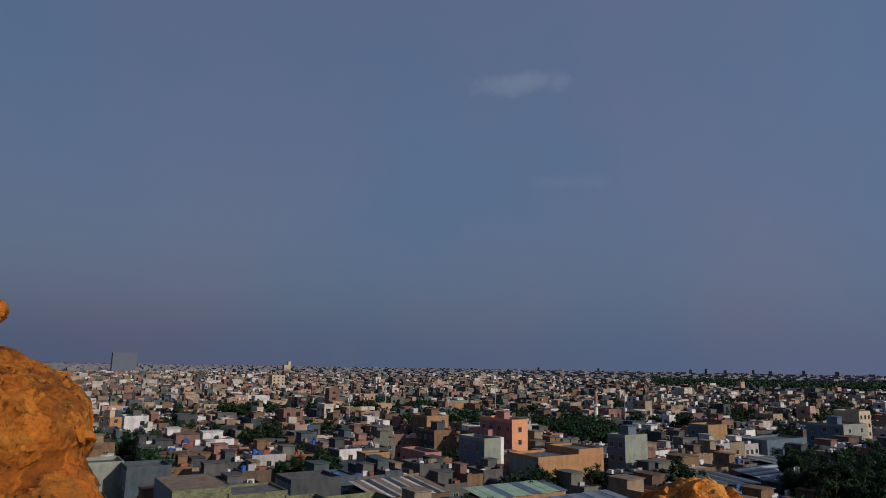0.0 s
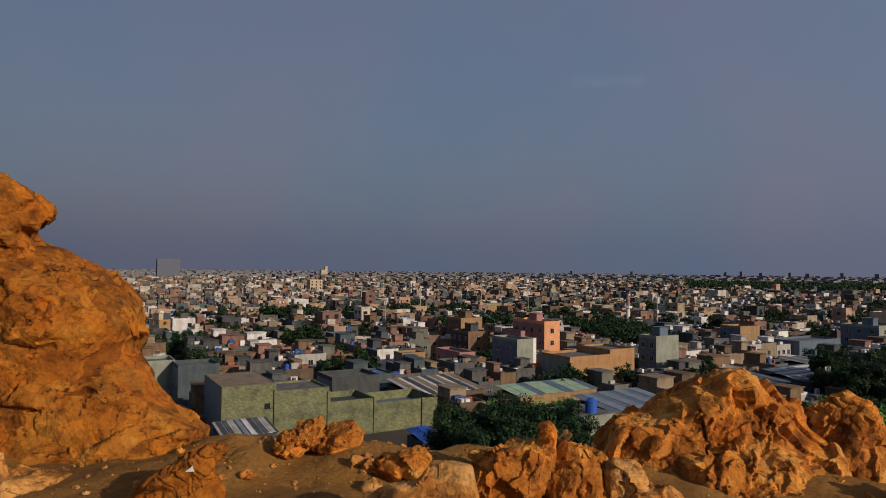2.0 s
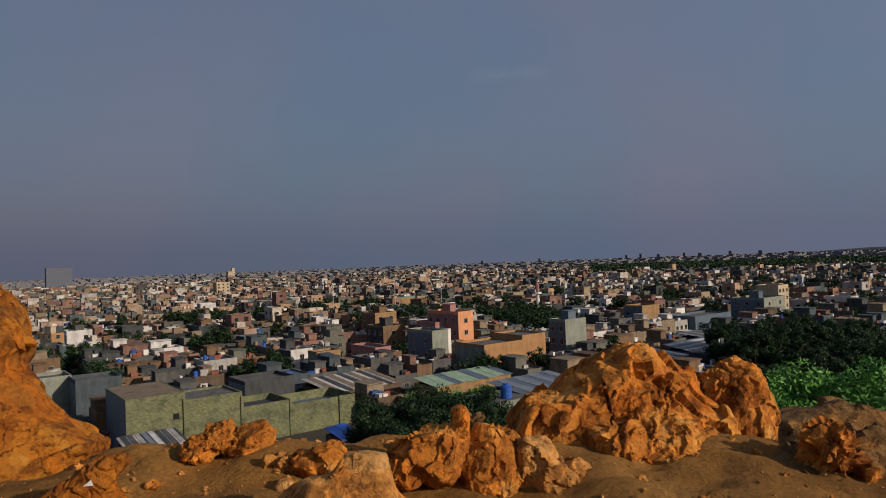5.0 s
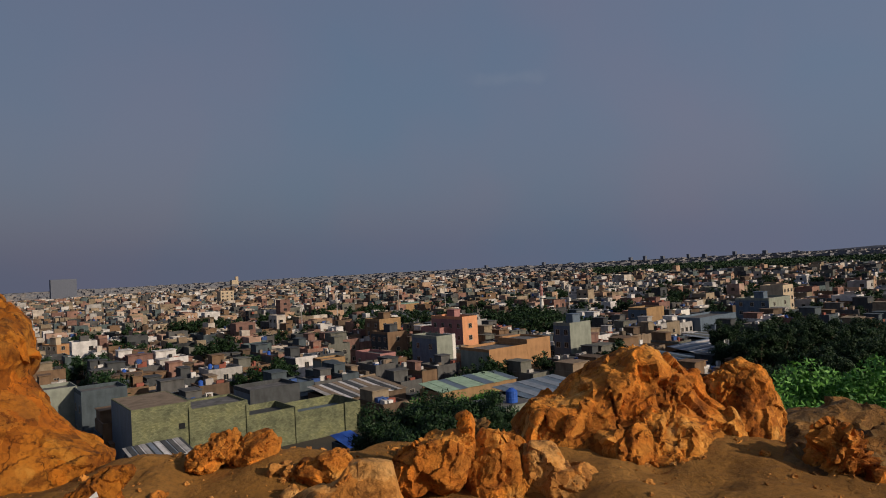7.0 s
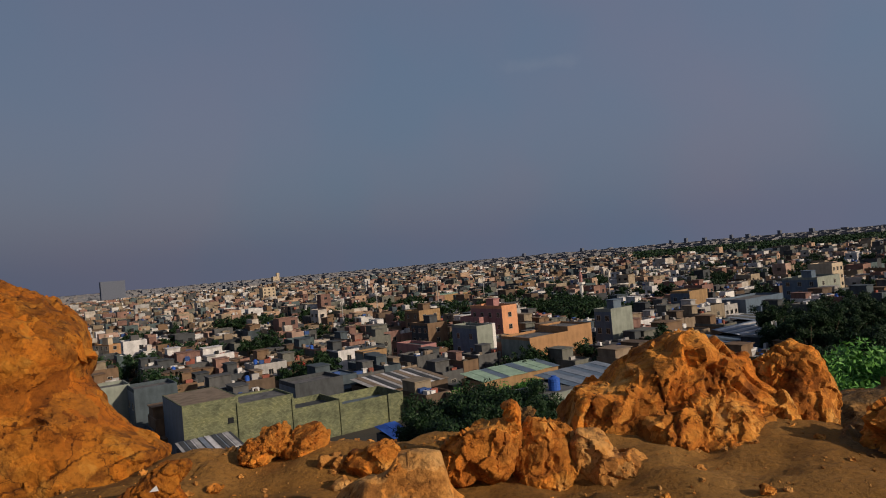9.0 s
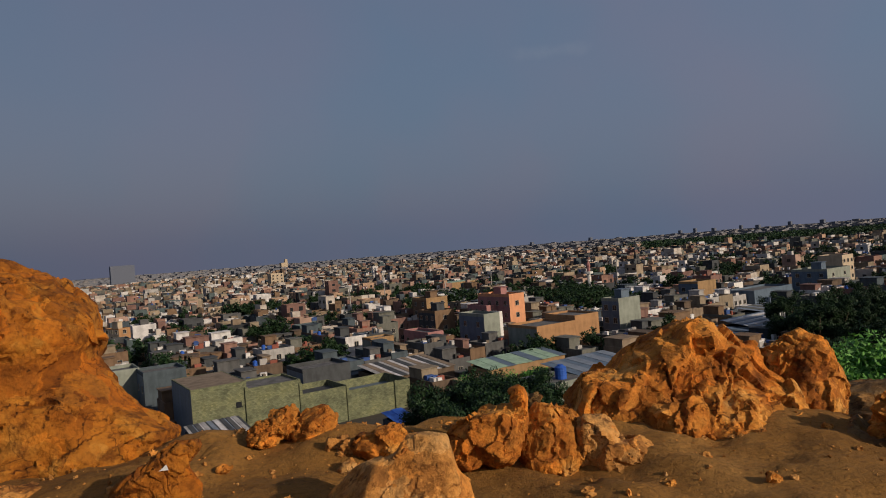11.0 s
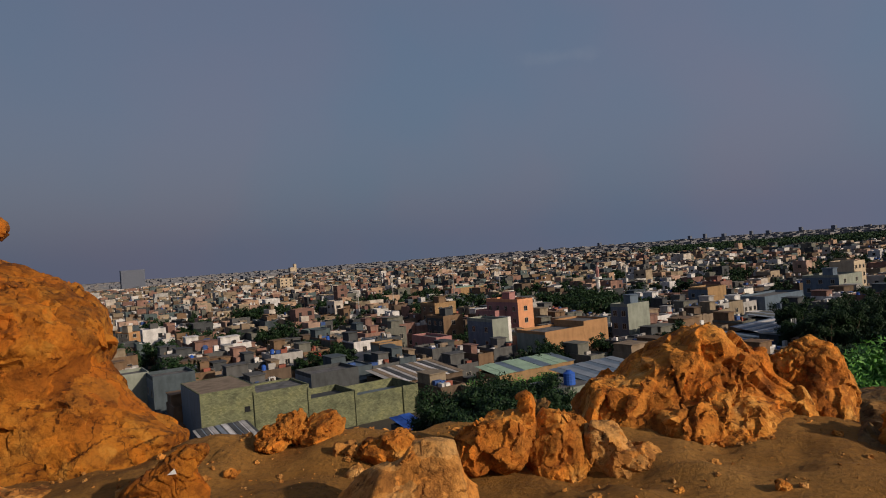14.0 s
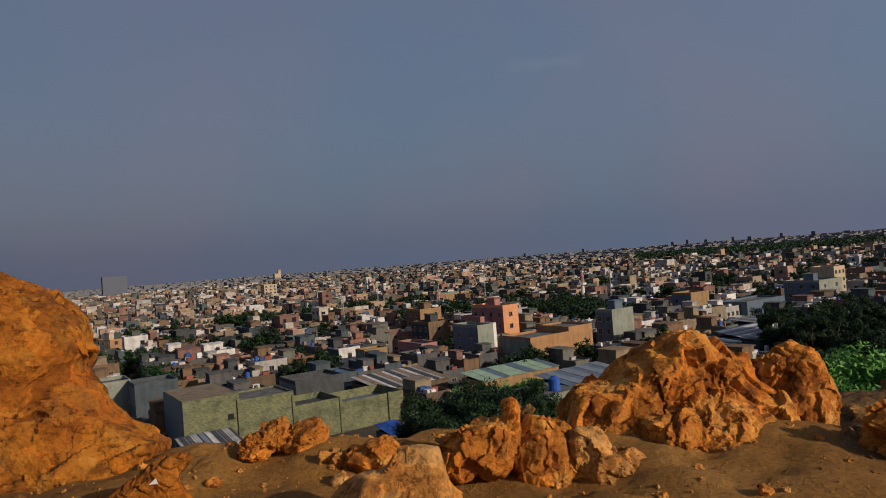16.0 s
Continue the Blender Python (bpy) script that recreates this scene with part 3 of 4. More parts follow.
rock("flat layered orange slab with a white chip on it", (-1.75, 3.75, 28.6), [
    (-1.71, 3.78, 28.80, 0.32, 0.22, 0.11, -36), (-1.62, 3.75, 28.72, 0.20, 0.20, 0.17, -20), (-1.9, 3.7, 28.62, 0.20, 0.2, 0.10, -20)], M_ROCK_L, 62, 7, 0.16, 0.007, 0.018, 1.0, 0.004, plates=14, plate=0.09, dip=-36)
rock("small orange stone half sunk in the soil", (-1.2, 3.05, 28.55), [(-1.2, 3.05, 28.70, 0.14, 0.16, 0.18, 0)], M_ROCK_L, 67, 5, 0.15, 0.02, 0.02, 0.8, 0.012)
rock("low pale boulder beside the huge one", (-3.0, 4.3, 28.45), [(-3.15, 4.3, 28.5, 0.55, 0.3, 0.2, 0)], M_ROCK_P, 69, 5, 0.3, 0.03, 0.03, 0.8, 0.02)
rock("broad tilted brown slab at the hill's edge, coloured as shaded", (2.7, 4.1, 28.1), [
    (2.58, 4.1, 28.36, 0.80, 0.50, 0.28, -22), (3.2, 4.2, 28.40, 0.45, 0.45, 0.32, -10)], M_ROCK_D, 71, 6, 0.3, 0.03, 0.05, 0.95, 0.018, plates=24, plate=0.16)
rock("craggy rock with an orange weathered tip on the slab", (2.98, 4.25, 28.3), [
    (2.80, 3.95, 28.62, 0.17, 0.20, 0.27, -8), (2.66, 3.92, 28.46, 0.20, 0.2, 0.16, -25)], M_ROCK, 74, 6, 0.15, 0.03, 0.04, 1.0, 0.014, plates=12, plate=0.09)
rock("grey-brown sloping rock slab with shade in its colour", (4.2, 6.3, 27.4), [
    (4.35, 6.4, 27.85, 0.75, 0.7, 0.55, -12), (3.7, 6.2, 27.7, 0.6, 0.6, 0.5, -15)], M_ROCK_D, 73, 6, 0.5, 0.04, 0.04, 0.95, 0.03)
rock("grey-brown sloping rock slab with shade in its colour", (4.6, 5.4, 27.4), [
    (4.5, 5.4, 27.85, 0.6, 0.6, 0.45, -10)], M_ROCK_D, 79, 6, 0.5, 0.04, 0.04, 0.95, 0.03)
for k, (x, y, r_) in enumerate(((0.25, 4.75, 0.13), (0.78, 4.7, 0.14), (-0.05, 4.35, 0.09), (-0.72, 4.55, 0.10), (-2.2, 3.5, 0.07), (-1.5, 4.4, 0.04), (-0.9, 3.6, 0.05))):
    rock("broken sandstone lump lying on the soil", (x, y, 28.58), [(x, y, 28.62 + r_ * 0.45, r_ * 1.15, r_, r_ * 0.9, 10 * k % 40 - 20)], M_ROCK if k % 3 else M_ROCK_P, 200 + k, 4, 0.12, 0.02, 0.015, 1.0, 0.01, "broken lumps")
lump_rng = np.random.default_rng(8)
for k in range(9):
    x, y = (lump_rng.uniform(0.9, 2.8), lump_rng.uniform(3.2, 4.3)) if k % 2 else (lump_rng.uniform(-2.6, 0.6), lump_rng.uniform(3.0, 5.0))
    r_ = 0.02 + 0.045 * lump_rng.random() ** 2
    z_ = ground_z(x, y)
    rock("broken sandstone piece lying on the soil", (x, y, z_), [(x, y, z_ + r_ * 0.35, r_ * 1.3, r_, r_ * 0.8, 9 * k % 50 - 25)], M_ROCK if k % 3 else M_ROCK_P, 300 + k, 4, 0.08, 0.008, 0.006, 1.0, 0.006, "broken pieces")
chip = new("stone_chip", mesh_from("stone_chip", [(-0.025, 0, 0), (0.03, -0.005, 0.004), (0.012, 0.012, 0.03), (-0.012, 0.03, 0.012)], [(0, 1, 2), (0, 2, 3), (1, 3, 2), (0, 3, 1)], bpy.data.materials["white_paint"]))
chip.location = (-1.56, 3.60, 28.90)
tagged(chip, "small white stone chip on the slab", "stone")

# loose stones
rng = np.random.default_rng(5)
sv, sf = [], []
ball, ballf = ico(2)
for k in range(900):
    x, y = rng.uniform(-3.2, 3.6), rng.uniform(2.4, 5.4)
    s = 0.005 + 0.022 * rng.random() ** 5
    sh = ball * s * rng.uniform(0.5, 1.3, 3) * (1 + 0.30 * rng.normal(size=(len(ball), 1)))
    q = len(sv)
    sv += list(sh + (x, y, ground_z(x, y) + s * 0.15))
    sf += [tuple(q + t for t in f) for f in ballf]
STONES = (sv, sf)


# ---- town ----
THETA = radians(33)
UX = np.array([math.cos(THETA), math.sin(THETA)])
VX = np.array([-math.sin(THETA), math.cos(THETA)])
TAKEN = []    # footprints in the town's own axes
ROW_MESH = {}


def window_meshes(w, h):
    key = (round(w, 1), round(h, 1))
    if key not in ROW_MESH:
        w, h = key
        t = 0.07
        fr = boxes("window", [(-w / 2 - t, -0.06, -t, -w / 2, 0.02, h + t), (w / 2, -0.06, -t, w / 2 + t, 0.02, h + t), (-w / 2, -0.06, h, w / 2, 0.02, h + t),
                              (-w / 2 - 0.1, -0.14, -t - 0.05, w / 2 + 0.1, 0.02, 0), (-0.025, -0.04, 0, 0.025, 0.02, h)], M_FRAME)
        ROW_MESH[key] = (fr, boxes("pane", [(-w / 2, -0.015, 0, w / 2, 0.01, h)], M_GLASS), boxes("sunshade", [(-w / 2 - 0.25, -0.55, h + 0.1, w / 2 + 0.25, 0.0, h + 0.2)], M_ROOF))
    return ROW_MESH[key]


def house(label, x, y, W, L, h, mat, side=None, roof=None, floors=None, front=0, left=0, parapet=0.8, stair=False, shades=False, z0=None, category="house", group="", win=(1.2, 1.3), annex=0.0, upper=0.0, turn=33):
    """A flat-roofed house. (x, y): its corner towards the hill; W along its front, L along its side; front, left: windows a storey."""
    z0 = 0.0 if z0 is None else z0
    root = new(category.replace(" ", "_"))
    root.matrix_world = pose(x, y, z0, 0, 0, turn)
    tagged(root, label, category, group)
    c = np.array([x, y]) @ np.stack([UX, VX], 1)
    TAKEN.append((c[0] - 0.6, c[1] - 0.6, c[0] + W + 0.6, c[1] + L + 0.6))
    t = 0.22
    top = h + parapet
    v, f, idx = [], [], []

    def add(x0, y0, a0, x1, y1, a1, m):
        k = len(v)
        v.extend([(x0, y0, a0), (x1, y0, a0), (x1, y1, a0), (x0, y1, a0), (x0, y0, a1), (x1, y0, a1), (x1, y1, a1), (x0, y1, a1)])
        f.extend([tuple(k + q for q in cf) for cf in CUBE_F])
        idx.extend(m)
    # index 1: left wall in the side colour, on landmarks with painted shade
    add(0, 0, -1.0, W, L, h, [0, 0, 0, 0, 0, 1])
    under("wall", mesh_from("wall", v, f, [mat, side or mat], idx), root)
    under("roof", boxes("roof", [(t, t, h + 0.002, W - t, L - t, h + 0.12)], roof or M_ROOF), root)
    if parapet > 0:
        under("parapet", boxes("parapet", [(0, 0, h + 0.003, W, t, top), (0, L - t, h + 0.003, W, L, top), (0, t, h + 0.003, t, L - t, top), (W - t, t, h + 0.003, W, L - t, top)], mat), root)
    if upper:
        under("upper_room", boxes("upper_room", [(t, L * 0.45, h + 0.12, W * upper, L - t, h + 2.7), (0, L * 0.45 - 0.4, h + 2.7, W * upper + 0.2, L, h + 2.85)], side or mat), root)
    if stair:
        sx, sy = W * 0.55, L * 0.5
        under("stair_head", boxes("stair_head", [(sx, sy, h + 0.12, sx + min(3.0, W * 0.4), sy + min(3.6, L * 0.4), h + 2.5), (sx - 0.2, sy - 0.3, h + 2.5, sx + min(3.0, W * 0.4) + 0.2, sy + min(3.6, L * 0.4) + 0.2, h + 2.65)], side or mat), root)
    if annex:
        ah = annex * h
        under("annex", boxes("annex", [(W * 0.12, -min(3.5, L * 0.4), -1.0, W * 0.75, -0.003, ah), (W * 0.12 - 0.15, -min(3.5, L * 0.4) - 0.15, ah, W * 0.75 + 0.15, -0.003, ah + 0.14)], side or mat), root)
    floors = floors or max(1, int(h // 3.1))
    sh = h / floors
    fr, pane, shade = window_meshes(*win)
    for s in range(floors):
        zz = s * sh + 0.95
        if zz + win[1] > h - 0.1:
            continue
        for n_, length, flank in ((front, W, 0), (left, L, 1)):
            for k in range(n_):
                a = (k + 0.5) / n_ * length
                m = pose(a, 0, zz) if not flank else pose(0, a, zz, 0, 0, -90)
                w = under("window", fr, root, m)
                under("pane", pane, w)
                if shades:
                    under("sunshade", shade, w)
    return root


def tank(x, y, z, mat, r=0.55, h=1.2):
    root = new("water_tank")
    root.location = (x, y, z)
    bm = bmesh.new()
    prof = [(0.0, 0), (r, 0), (r, h * 0.3), (r * 1.04, h * 0.33), (r, h * 0.36), (r, h * 0.62), (r * 1.04, h * 0.65), (r, h * 0.68), (r, h * 0.85), (r * 0.45, h), (r * 0.45, h * 1.06), (0.0, h * 1.06)]
    n = 14
    vs = [[bm.verts.new((p * math.cos(2 * math.pi * k / n), p * math.sin(2 * math.pi * k / n), q)) for k in range(n)] for p, q in prof]
    for a, b in zip(vs, vs[1:]):
        for k in range(n):
            bm.faces.new((a[k], a[(k + 1) % n], b[(k + 1) % n], b[k]))
    me = bpy.data.meshes.new("tank_body")
    bm.to_mesh(me)
    bm.free()
    me.materials.append(mat)
    under("tank_body", me, root)
    return tagged(root, "plastic water tank on a flat roof", "water tank", "roof tanks")


def hall(label, x, y, W, L, h, wall, sheets, rise=0.9, n=8, along=True, z0=0.0):
    """A low shed whose roof is laid of separate sheets, each lapping the next."""
    root = new("shed")
    root.matrix_world = pose(x, y, z0, 0, 0, math.degrees(THETA))
    tagged(root, label, "shed")
    c = np.array([x, y]) @ np.stack([UX, VX], 1)
    TAKEN.append((c[0] - 0.6, c[1] - 0.6, c[0] + W + 0.6, c[1] + L + 0.6))
    under("wall", boxes("wall", [(0, 0, -1.0, W, 0.25, h), (0, L - 0.25, -1.0, W, L, h), (0, 0.25, -1.0, 0.25, L - 0.25, h), (W - 0.25, 0.25, -1.0, W, L - 0.25, h)], wall), root)
    for k in range(n):
        a0, a1 = k / n, (k + 1) / n
        lift = 0.07 * (k % 2)
        if along:
            v = [(W * a0 - 0.1, -0.5, h + lift), (W * a1 + 0.1, -0.5, h + lift), (W * a1 + 0.1, L + 0.3, h + rise + lift), (W * a0 - 0.1, L + 0.3, h + rise + lift)]
        else:
            v = [(-0.4, L * a0 - 0.1, h + rise * a0 + lift), (W + 0.4, L * a0 - 0.1, h + rise * a0 + lift), (W + 0.4, L * a1 + 0.1, h + rise * a1 + lift), (-0.4, L * a1 + 0.1, h + rise * a1 + lift)]
        v += [(p, q, r_ + 0.06) for p, q, r_ in v]
        under("roof_sheet", mesh_from("roof_sheet", v, CUBE_F, sheets[k % len(sheets)]), root)
    return root


# landmarks; a darker side colour paints in the left wall's shade
house("apricot four-storey apartment house, left side pink for its shade", 20.6, 193.9, 5.8, 15.3, 14, M_ORANGE, M_PINK, front=1, left=4, floors=4, parapet=0.9, stair=True)
house("large windowless peach-rendered block", 22.3, 154.3, 12.5, 10.6, 9.2, M_PEACH, M_GREYG, parapet=0.7)
house("tall end of the windowless peach block", 32.8, 161.1, 8.2, 10.6, 10.4, M_PEACH, M_PEACH, parapet=0.6)
house("grey-green apartment block, left side coloured dark for its shade", 45.3, 166.8, 8.1, 5.7, 13, M_GREYG, M_BLUEGREY, left=2, front=0, floors=4, stair=True)
house("grey house, left side coloured dark for its shade", 11.4, 173.2, 5.2, 11.4, 11, M_GREYG, M_BLUEGREY, left=2, floors=3)
house("narrow white-painted stair tower", 15.8, 176.0, 1.0, 4.0, 11.8, M_WHITE, parapet=0.1)
house("small tan-rendered house among the low roofs", -18.7, 174.1, 7.0, 5.0, 7, M_TAN, M_GREYG, parapet=0.6)
house("cream four-storey house with peach front", -114.6, 237.0, 4.4, 9.0, 9.6, M_PEACH, M_CREAM, front=1, left=3, floors=4, parapet=0.5, stair=True, turn=56)
house("low white house with dark windows beside the cream one", -125.2, 243.0, 5.0, 6.0, 6.6, M_WHITE, front=2, left=2, floors=2, parapet=0.5, turn=56)
house("tan house, left side coloured dark for its shade", 88.7, 225.0, 10.3, 7.8, 11, M_TAN, M_BLUEGREY, left=2, floors=3)
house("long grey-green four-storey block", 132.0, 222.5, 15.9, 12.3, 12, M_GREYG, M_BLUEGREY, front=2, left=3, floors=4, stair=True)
house("cream-painted upper house with rows of windows", 152.0, 246.0, 8.5, 9, 15, M_CREAM, front=3, floors=5)
house("raw concrete-block house with a flat slab roof", -40.5, 105.6, 8.9, 14.4, 10.3, M_CONC, M_BLUEGREY, parapet=0.15, roof=M_WALLS[0])
house("raw concrete-block house wall among the low roofs", -33.0, 110.4, 9.4, 9, 8.6, M_CONC, M_CONC, parapet=0.5)
house("low concrete-block yard house", -25.1, 115.6, 8.8, 9, 5.2, M_CONC, M_CONC, parapet=1.2, roof=M_WALLS[4])
house("concrete-block yard with high walls and a dark roof", -17.7, 120.5, 13.0, 10, 3.6, M_CONC, M_CONC, parapet=1.8, roof=M_BLUEGREY)
for x, y, h, w in ((-33.25, 110.05, 9.4, 0.5), (-25.35, 115.2, 8.4, 0.5), (-17.95, 120.1, 6.6, 0.5), (-9.6, 125.5, 5.6, 0.6)):
    pier = new("wall_pier", boxes("wall_pier", [(0, -0.09, -0.5, w, 0.0, h)], M_CONC))
    pier.matrix_world = pose(x, y, 0, 0, 0, math.degrees(THETA))
    tagged(pier, "concrete-block pier standing against the yard wall", "wall pier", "wall piers")
# dark box on the uncut wall, painting in the shade of an opening
vent = new("opening_shade_panel", boxes("opening_shade_panel", [(0, -0.06, 0, 0.9, 0.02, 0.8), (-0.12, -0.12, -0.1, 1.02, 0.0, 0.0)], M_GLASS))
vent.matrix_world = pose(-34.6, 109.33, 6.4, 0, 0, math.degrees(THETA))
tagged(vent, "small dark panel on the block wall for an opening's shade", "opening")
house("brown four-storey house among the low roofs", -4.4, 231.5, 8.9, 9.7, 12, M_TAN, M_WALLS[3], front=2, left=2, floors=4, stair=True)
house("brown house with open balconies among the low roofs", -1.6, 208.2, 7.5, 9.9, 9.5, M_WALLS[3], M_WALLS[4], front=1, left=3, floors=3, stair=True)
house("low purple-grey house among the low roofs", -3.6, 175.9, 5.0, 12.8, 7, M_PINK, M_PINK, left=3, floors=2)
house("long hall with a pale green roof", 5.6, 407.8, 22, 14, 8, M_TAN, roof=M_GREENROOF, category="hall", parapet=0)
house("pink apartment house with balconies", 14.0, 197.0, 6.0, 9.8, 11, M_PINK, M_PINK, left=3, floors=4)
house("dark blue-grey flat works hall", 102.6, 214.0, 23.1, 10.0, 7.5, M_BLUEGREY, M_BLUEGREY, category="hall", roof=M_ROOF)
house("white house with an arched top storey", 113.8, 253.2, 6.0, 6, 7, M_WHITE, front=3, floors=3)
house("distant grey tower block with haze in its colour", -655.6, 1341.1, 45, 18, 43, M_FAR, category="tower block", left=0)
house("distant pale tower house with a slim upper part", -533.2, 2293.7, 22, 20, 20, M_CREAM)
house("slim upper part of the distant pale tower", -524.0, 2310.0, 9, 9, 32, M_CREAM, category="tower")
house("cream apartment block among the low roofs", -170.6, 683.5, 13.5, 11, 16, M_CREAM, front=3, floors=5, win=(1.6, 1.5))
hall("long low shed with a striped pinkish sheet roof", -12.0, 136.5, 17, 13, 4.0, M_WALLS[8], [M_WALLS[2], M_WALLS[0], M_WALLS[7], M_WALLS[4]], 1.2, 14)
hall("shed with a pale green sheet roof", 8.8, 132.0, 21, 7, 4.9, M_TAN, [M_GREENROOF, M_GREENROOF, M_BLUEGREY], 1.0, 9)
hall("shed with a blue-grey sheet roof", 25.1, 120.0, 17.4, 11, 4.6, M_BLUEGREY, [M_BLUEGREY, M_BLUEGREY2], 1.2, 8)
hall("works shed with pale striped roof sheets", 77.0, 160.0, 19, 10, 4.6, M_BLUEGREY, [M_WALLS[7], M_BLUEGREY, M_WALLS[2]], 1.4, 11, False)
hall("works shed with dark blue roof sheets", 62.0, 150.0, 14, 12, 4.6, M_BLUEGREY, [M_BLUEGREY, M_WALLS[11]], 1.0, 7)
hall("works shed with grey roof sheets", 92.0, 180.0, 16, 12, 5.0, M_WALLS[4], [M_BLUEGREY2, M_WALLS[6]], 1.0, 7)
hall("yard shed with a patched pale sheet roof", -33.6, 88.0, 7.5, 6, 4.4, M_WALLS[4], [M_WALLS[2], M_WALLS[4], M_BLUEGREY2, M_WALLS[1], M_WALLS[7]], 0.7, 17, True, 2.6)
hall("lean-to under a bright blue tarpaulin", -7.2, 97.0, 3.4, 5, 4.6, M_WALLS[4], [M_BLUE], 0.9, 2)
tank(13.8, 78.5, 13.4, M_BLUE, 0.7, 1.6)
house("small grey hut with a blue tank on its roof", 12.6, 76.0, 5, 6, 13.25, M_GREYG, M_BLUEGREY, front=1, parapet=0.1)
house("low brown house with a red tank on its roof", -37.0, 164.0, 7, 6, 5.6, M_WALLS[8], M_WALLS[4], left=1, parapet=0.3)
tank(-34.0, 168.5, 5.72, M_RED, 1.0, 1.6)
house("dark two-storey house among the low roofs", -60.1, 132.9, 8.2, 8.5, 8.8, M_WALLS[11], M_BLUEGREY, left=2)
house("grey-green low house among the low roofs", -70.0, 136.0, 7.2, 8.5, 9, M_GREYG, M_BLUEGREY, left=2)
house("grey house behind the yard walls", -28.3, 132.6, 10.5, 9, 7.0, M_WALLS[4], M_BLUEGREY, left=2)

FAR_GROVES = ((-99, 338, 7), (-90, 345, 7), (-64, 358, 6), (-39, 370, 6), (-10, 423, 12), (17, 151, 4), (-100, 203, 7), (-33, 168, 4))
for gx_, gy_, n_ in FAR_GROVES:
    c = np.array([gx_, gy_ - 5.0]) @ np.stack([UX, VX], 1)
    TAKEN.append((c[0] - n_ * 1.3, c[1] - n_ * 1.1, c[0] + n_ * 1.3, c[1] + n_ * 1.1))

# the rest of the town, house by house
rng = np.random.default_rng(12)
near_n = 0
tv, tf, tm = [], [], []       # joined far houses
wv, wf = [], []               # their windows
trees_at = []


def far_house(c0, c1, w, l, h, windows, par=0.8):
    o = UX * c0 + VX * c1
    t = 0.25

    def P(a, b, z):
        q = o + UX * a + VX * b
        return (q[0], q[1], z)
    k = len(tv)
    for x0, y0, x1, y1, z in ((0, 0, w, l, -0.5), (0, 0, w, l, h + par), (t, t, w - t, l - t, h + par), (t, t, w - t, l - t, h)):
        tv.extend([P(x0, y0, z), P(x1, y0, z), P(x1, y1, z), P(x0, y1, z)])
    for a in (0, 4, 8):
        for q in range(4):
            n_ = (q + 1) % 4
            tf.append((k + a + q, k + a + n_, k + a + 4 + n_, k + a + 4 + q))
            tm.append(0)
    tf.append((k + 12, k + 13, k + 14, k + 15))
    tm.append(1)
    if windows:
        fl = max(1, int(h // 3.1))
        for s in range(fl):
            z = s * h / fl + 1.0
            for n_, length, axis in ((max(1, int(w // 3.5)), w, 0), (max(1, int(l // 4)), l, 1)):
                for q in range(n_):
                    if rng.random() < 0.35:
                        continue
                    a = (q + 0.5) / n_ * length
                    ww, hh = rng.uniform(0.5, 1.1), rng.uniform(1.1, 1.9)
                    j = len(wv)
                    if axis == 0:
                        pts = [(a - ww, -0.05), (a + ww, -0.05), (a + ww, 0.05), (a - ww, 0.05)]
                    else:
                        pts = [(-0.05, a - ww), (-0.05, a + ww), (0.05, a + ww), (0.05, a - ww)]
                    wv.extend([P(u, v_, z) for u, v_ in pts] + [P(u, v_, z + hh) for u, v_ in pts])
                    wf.extend([tuple(j + g for g in cf) for cf in CUBE_F])


cl_v, cl_f = [], []


def clutter(c0, c1, w, l, z):
    """Small things on a flat roof: crates, tanks, sheets, low walls."""
    for _ in range(int(rng.integers(2, 8))):
        a, b = rng.uniform(0.1, 0.8) * w, rng.uniform(0.1, 0.8) * l
        x, y, h = rng.uniform(0.4, 1.8), rng.uniform(0.4, 1.5), rng.uniform(0.5, 1.5)
        k = len(cl_v)
        for zz in (z, z + h):
            for u, v in ((0, 0), (x, 0), (x, y), (0, y)):
                q = UX * (c0 + a + u) + VX * (c1 + b + v)
                cl_v.append((q[0], q[1], zz))
        cl_f.extend([tuple(k + g_ for g_ in cf) for cf in CUBE_F])


LABELS = ["cream plastered flat-roofed house", "grey cement flat-roofed house", "whitewashed flat-roofed house", "tan plastered flat-roofed house", "dark grey cement house", "pinkish painted flat-roofed house",
          "grey-green plastered house", "bright white painted house", "brown unpainted brick house", "sandy yellow plastered house", "reddish plastered house", "slate grey flat-roofed house"]


def free(a0, b0, a1, b1):
    return all(a1 < t[0] or a0 > t[2] or b1 < t[1] or b0 > t[3] for t in TAKEN)


def in_view(x, y, spare=0.0):
    return y > 60 and -0.80 - spare < x / y < 0.82 + spare


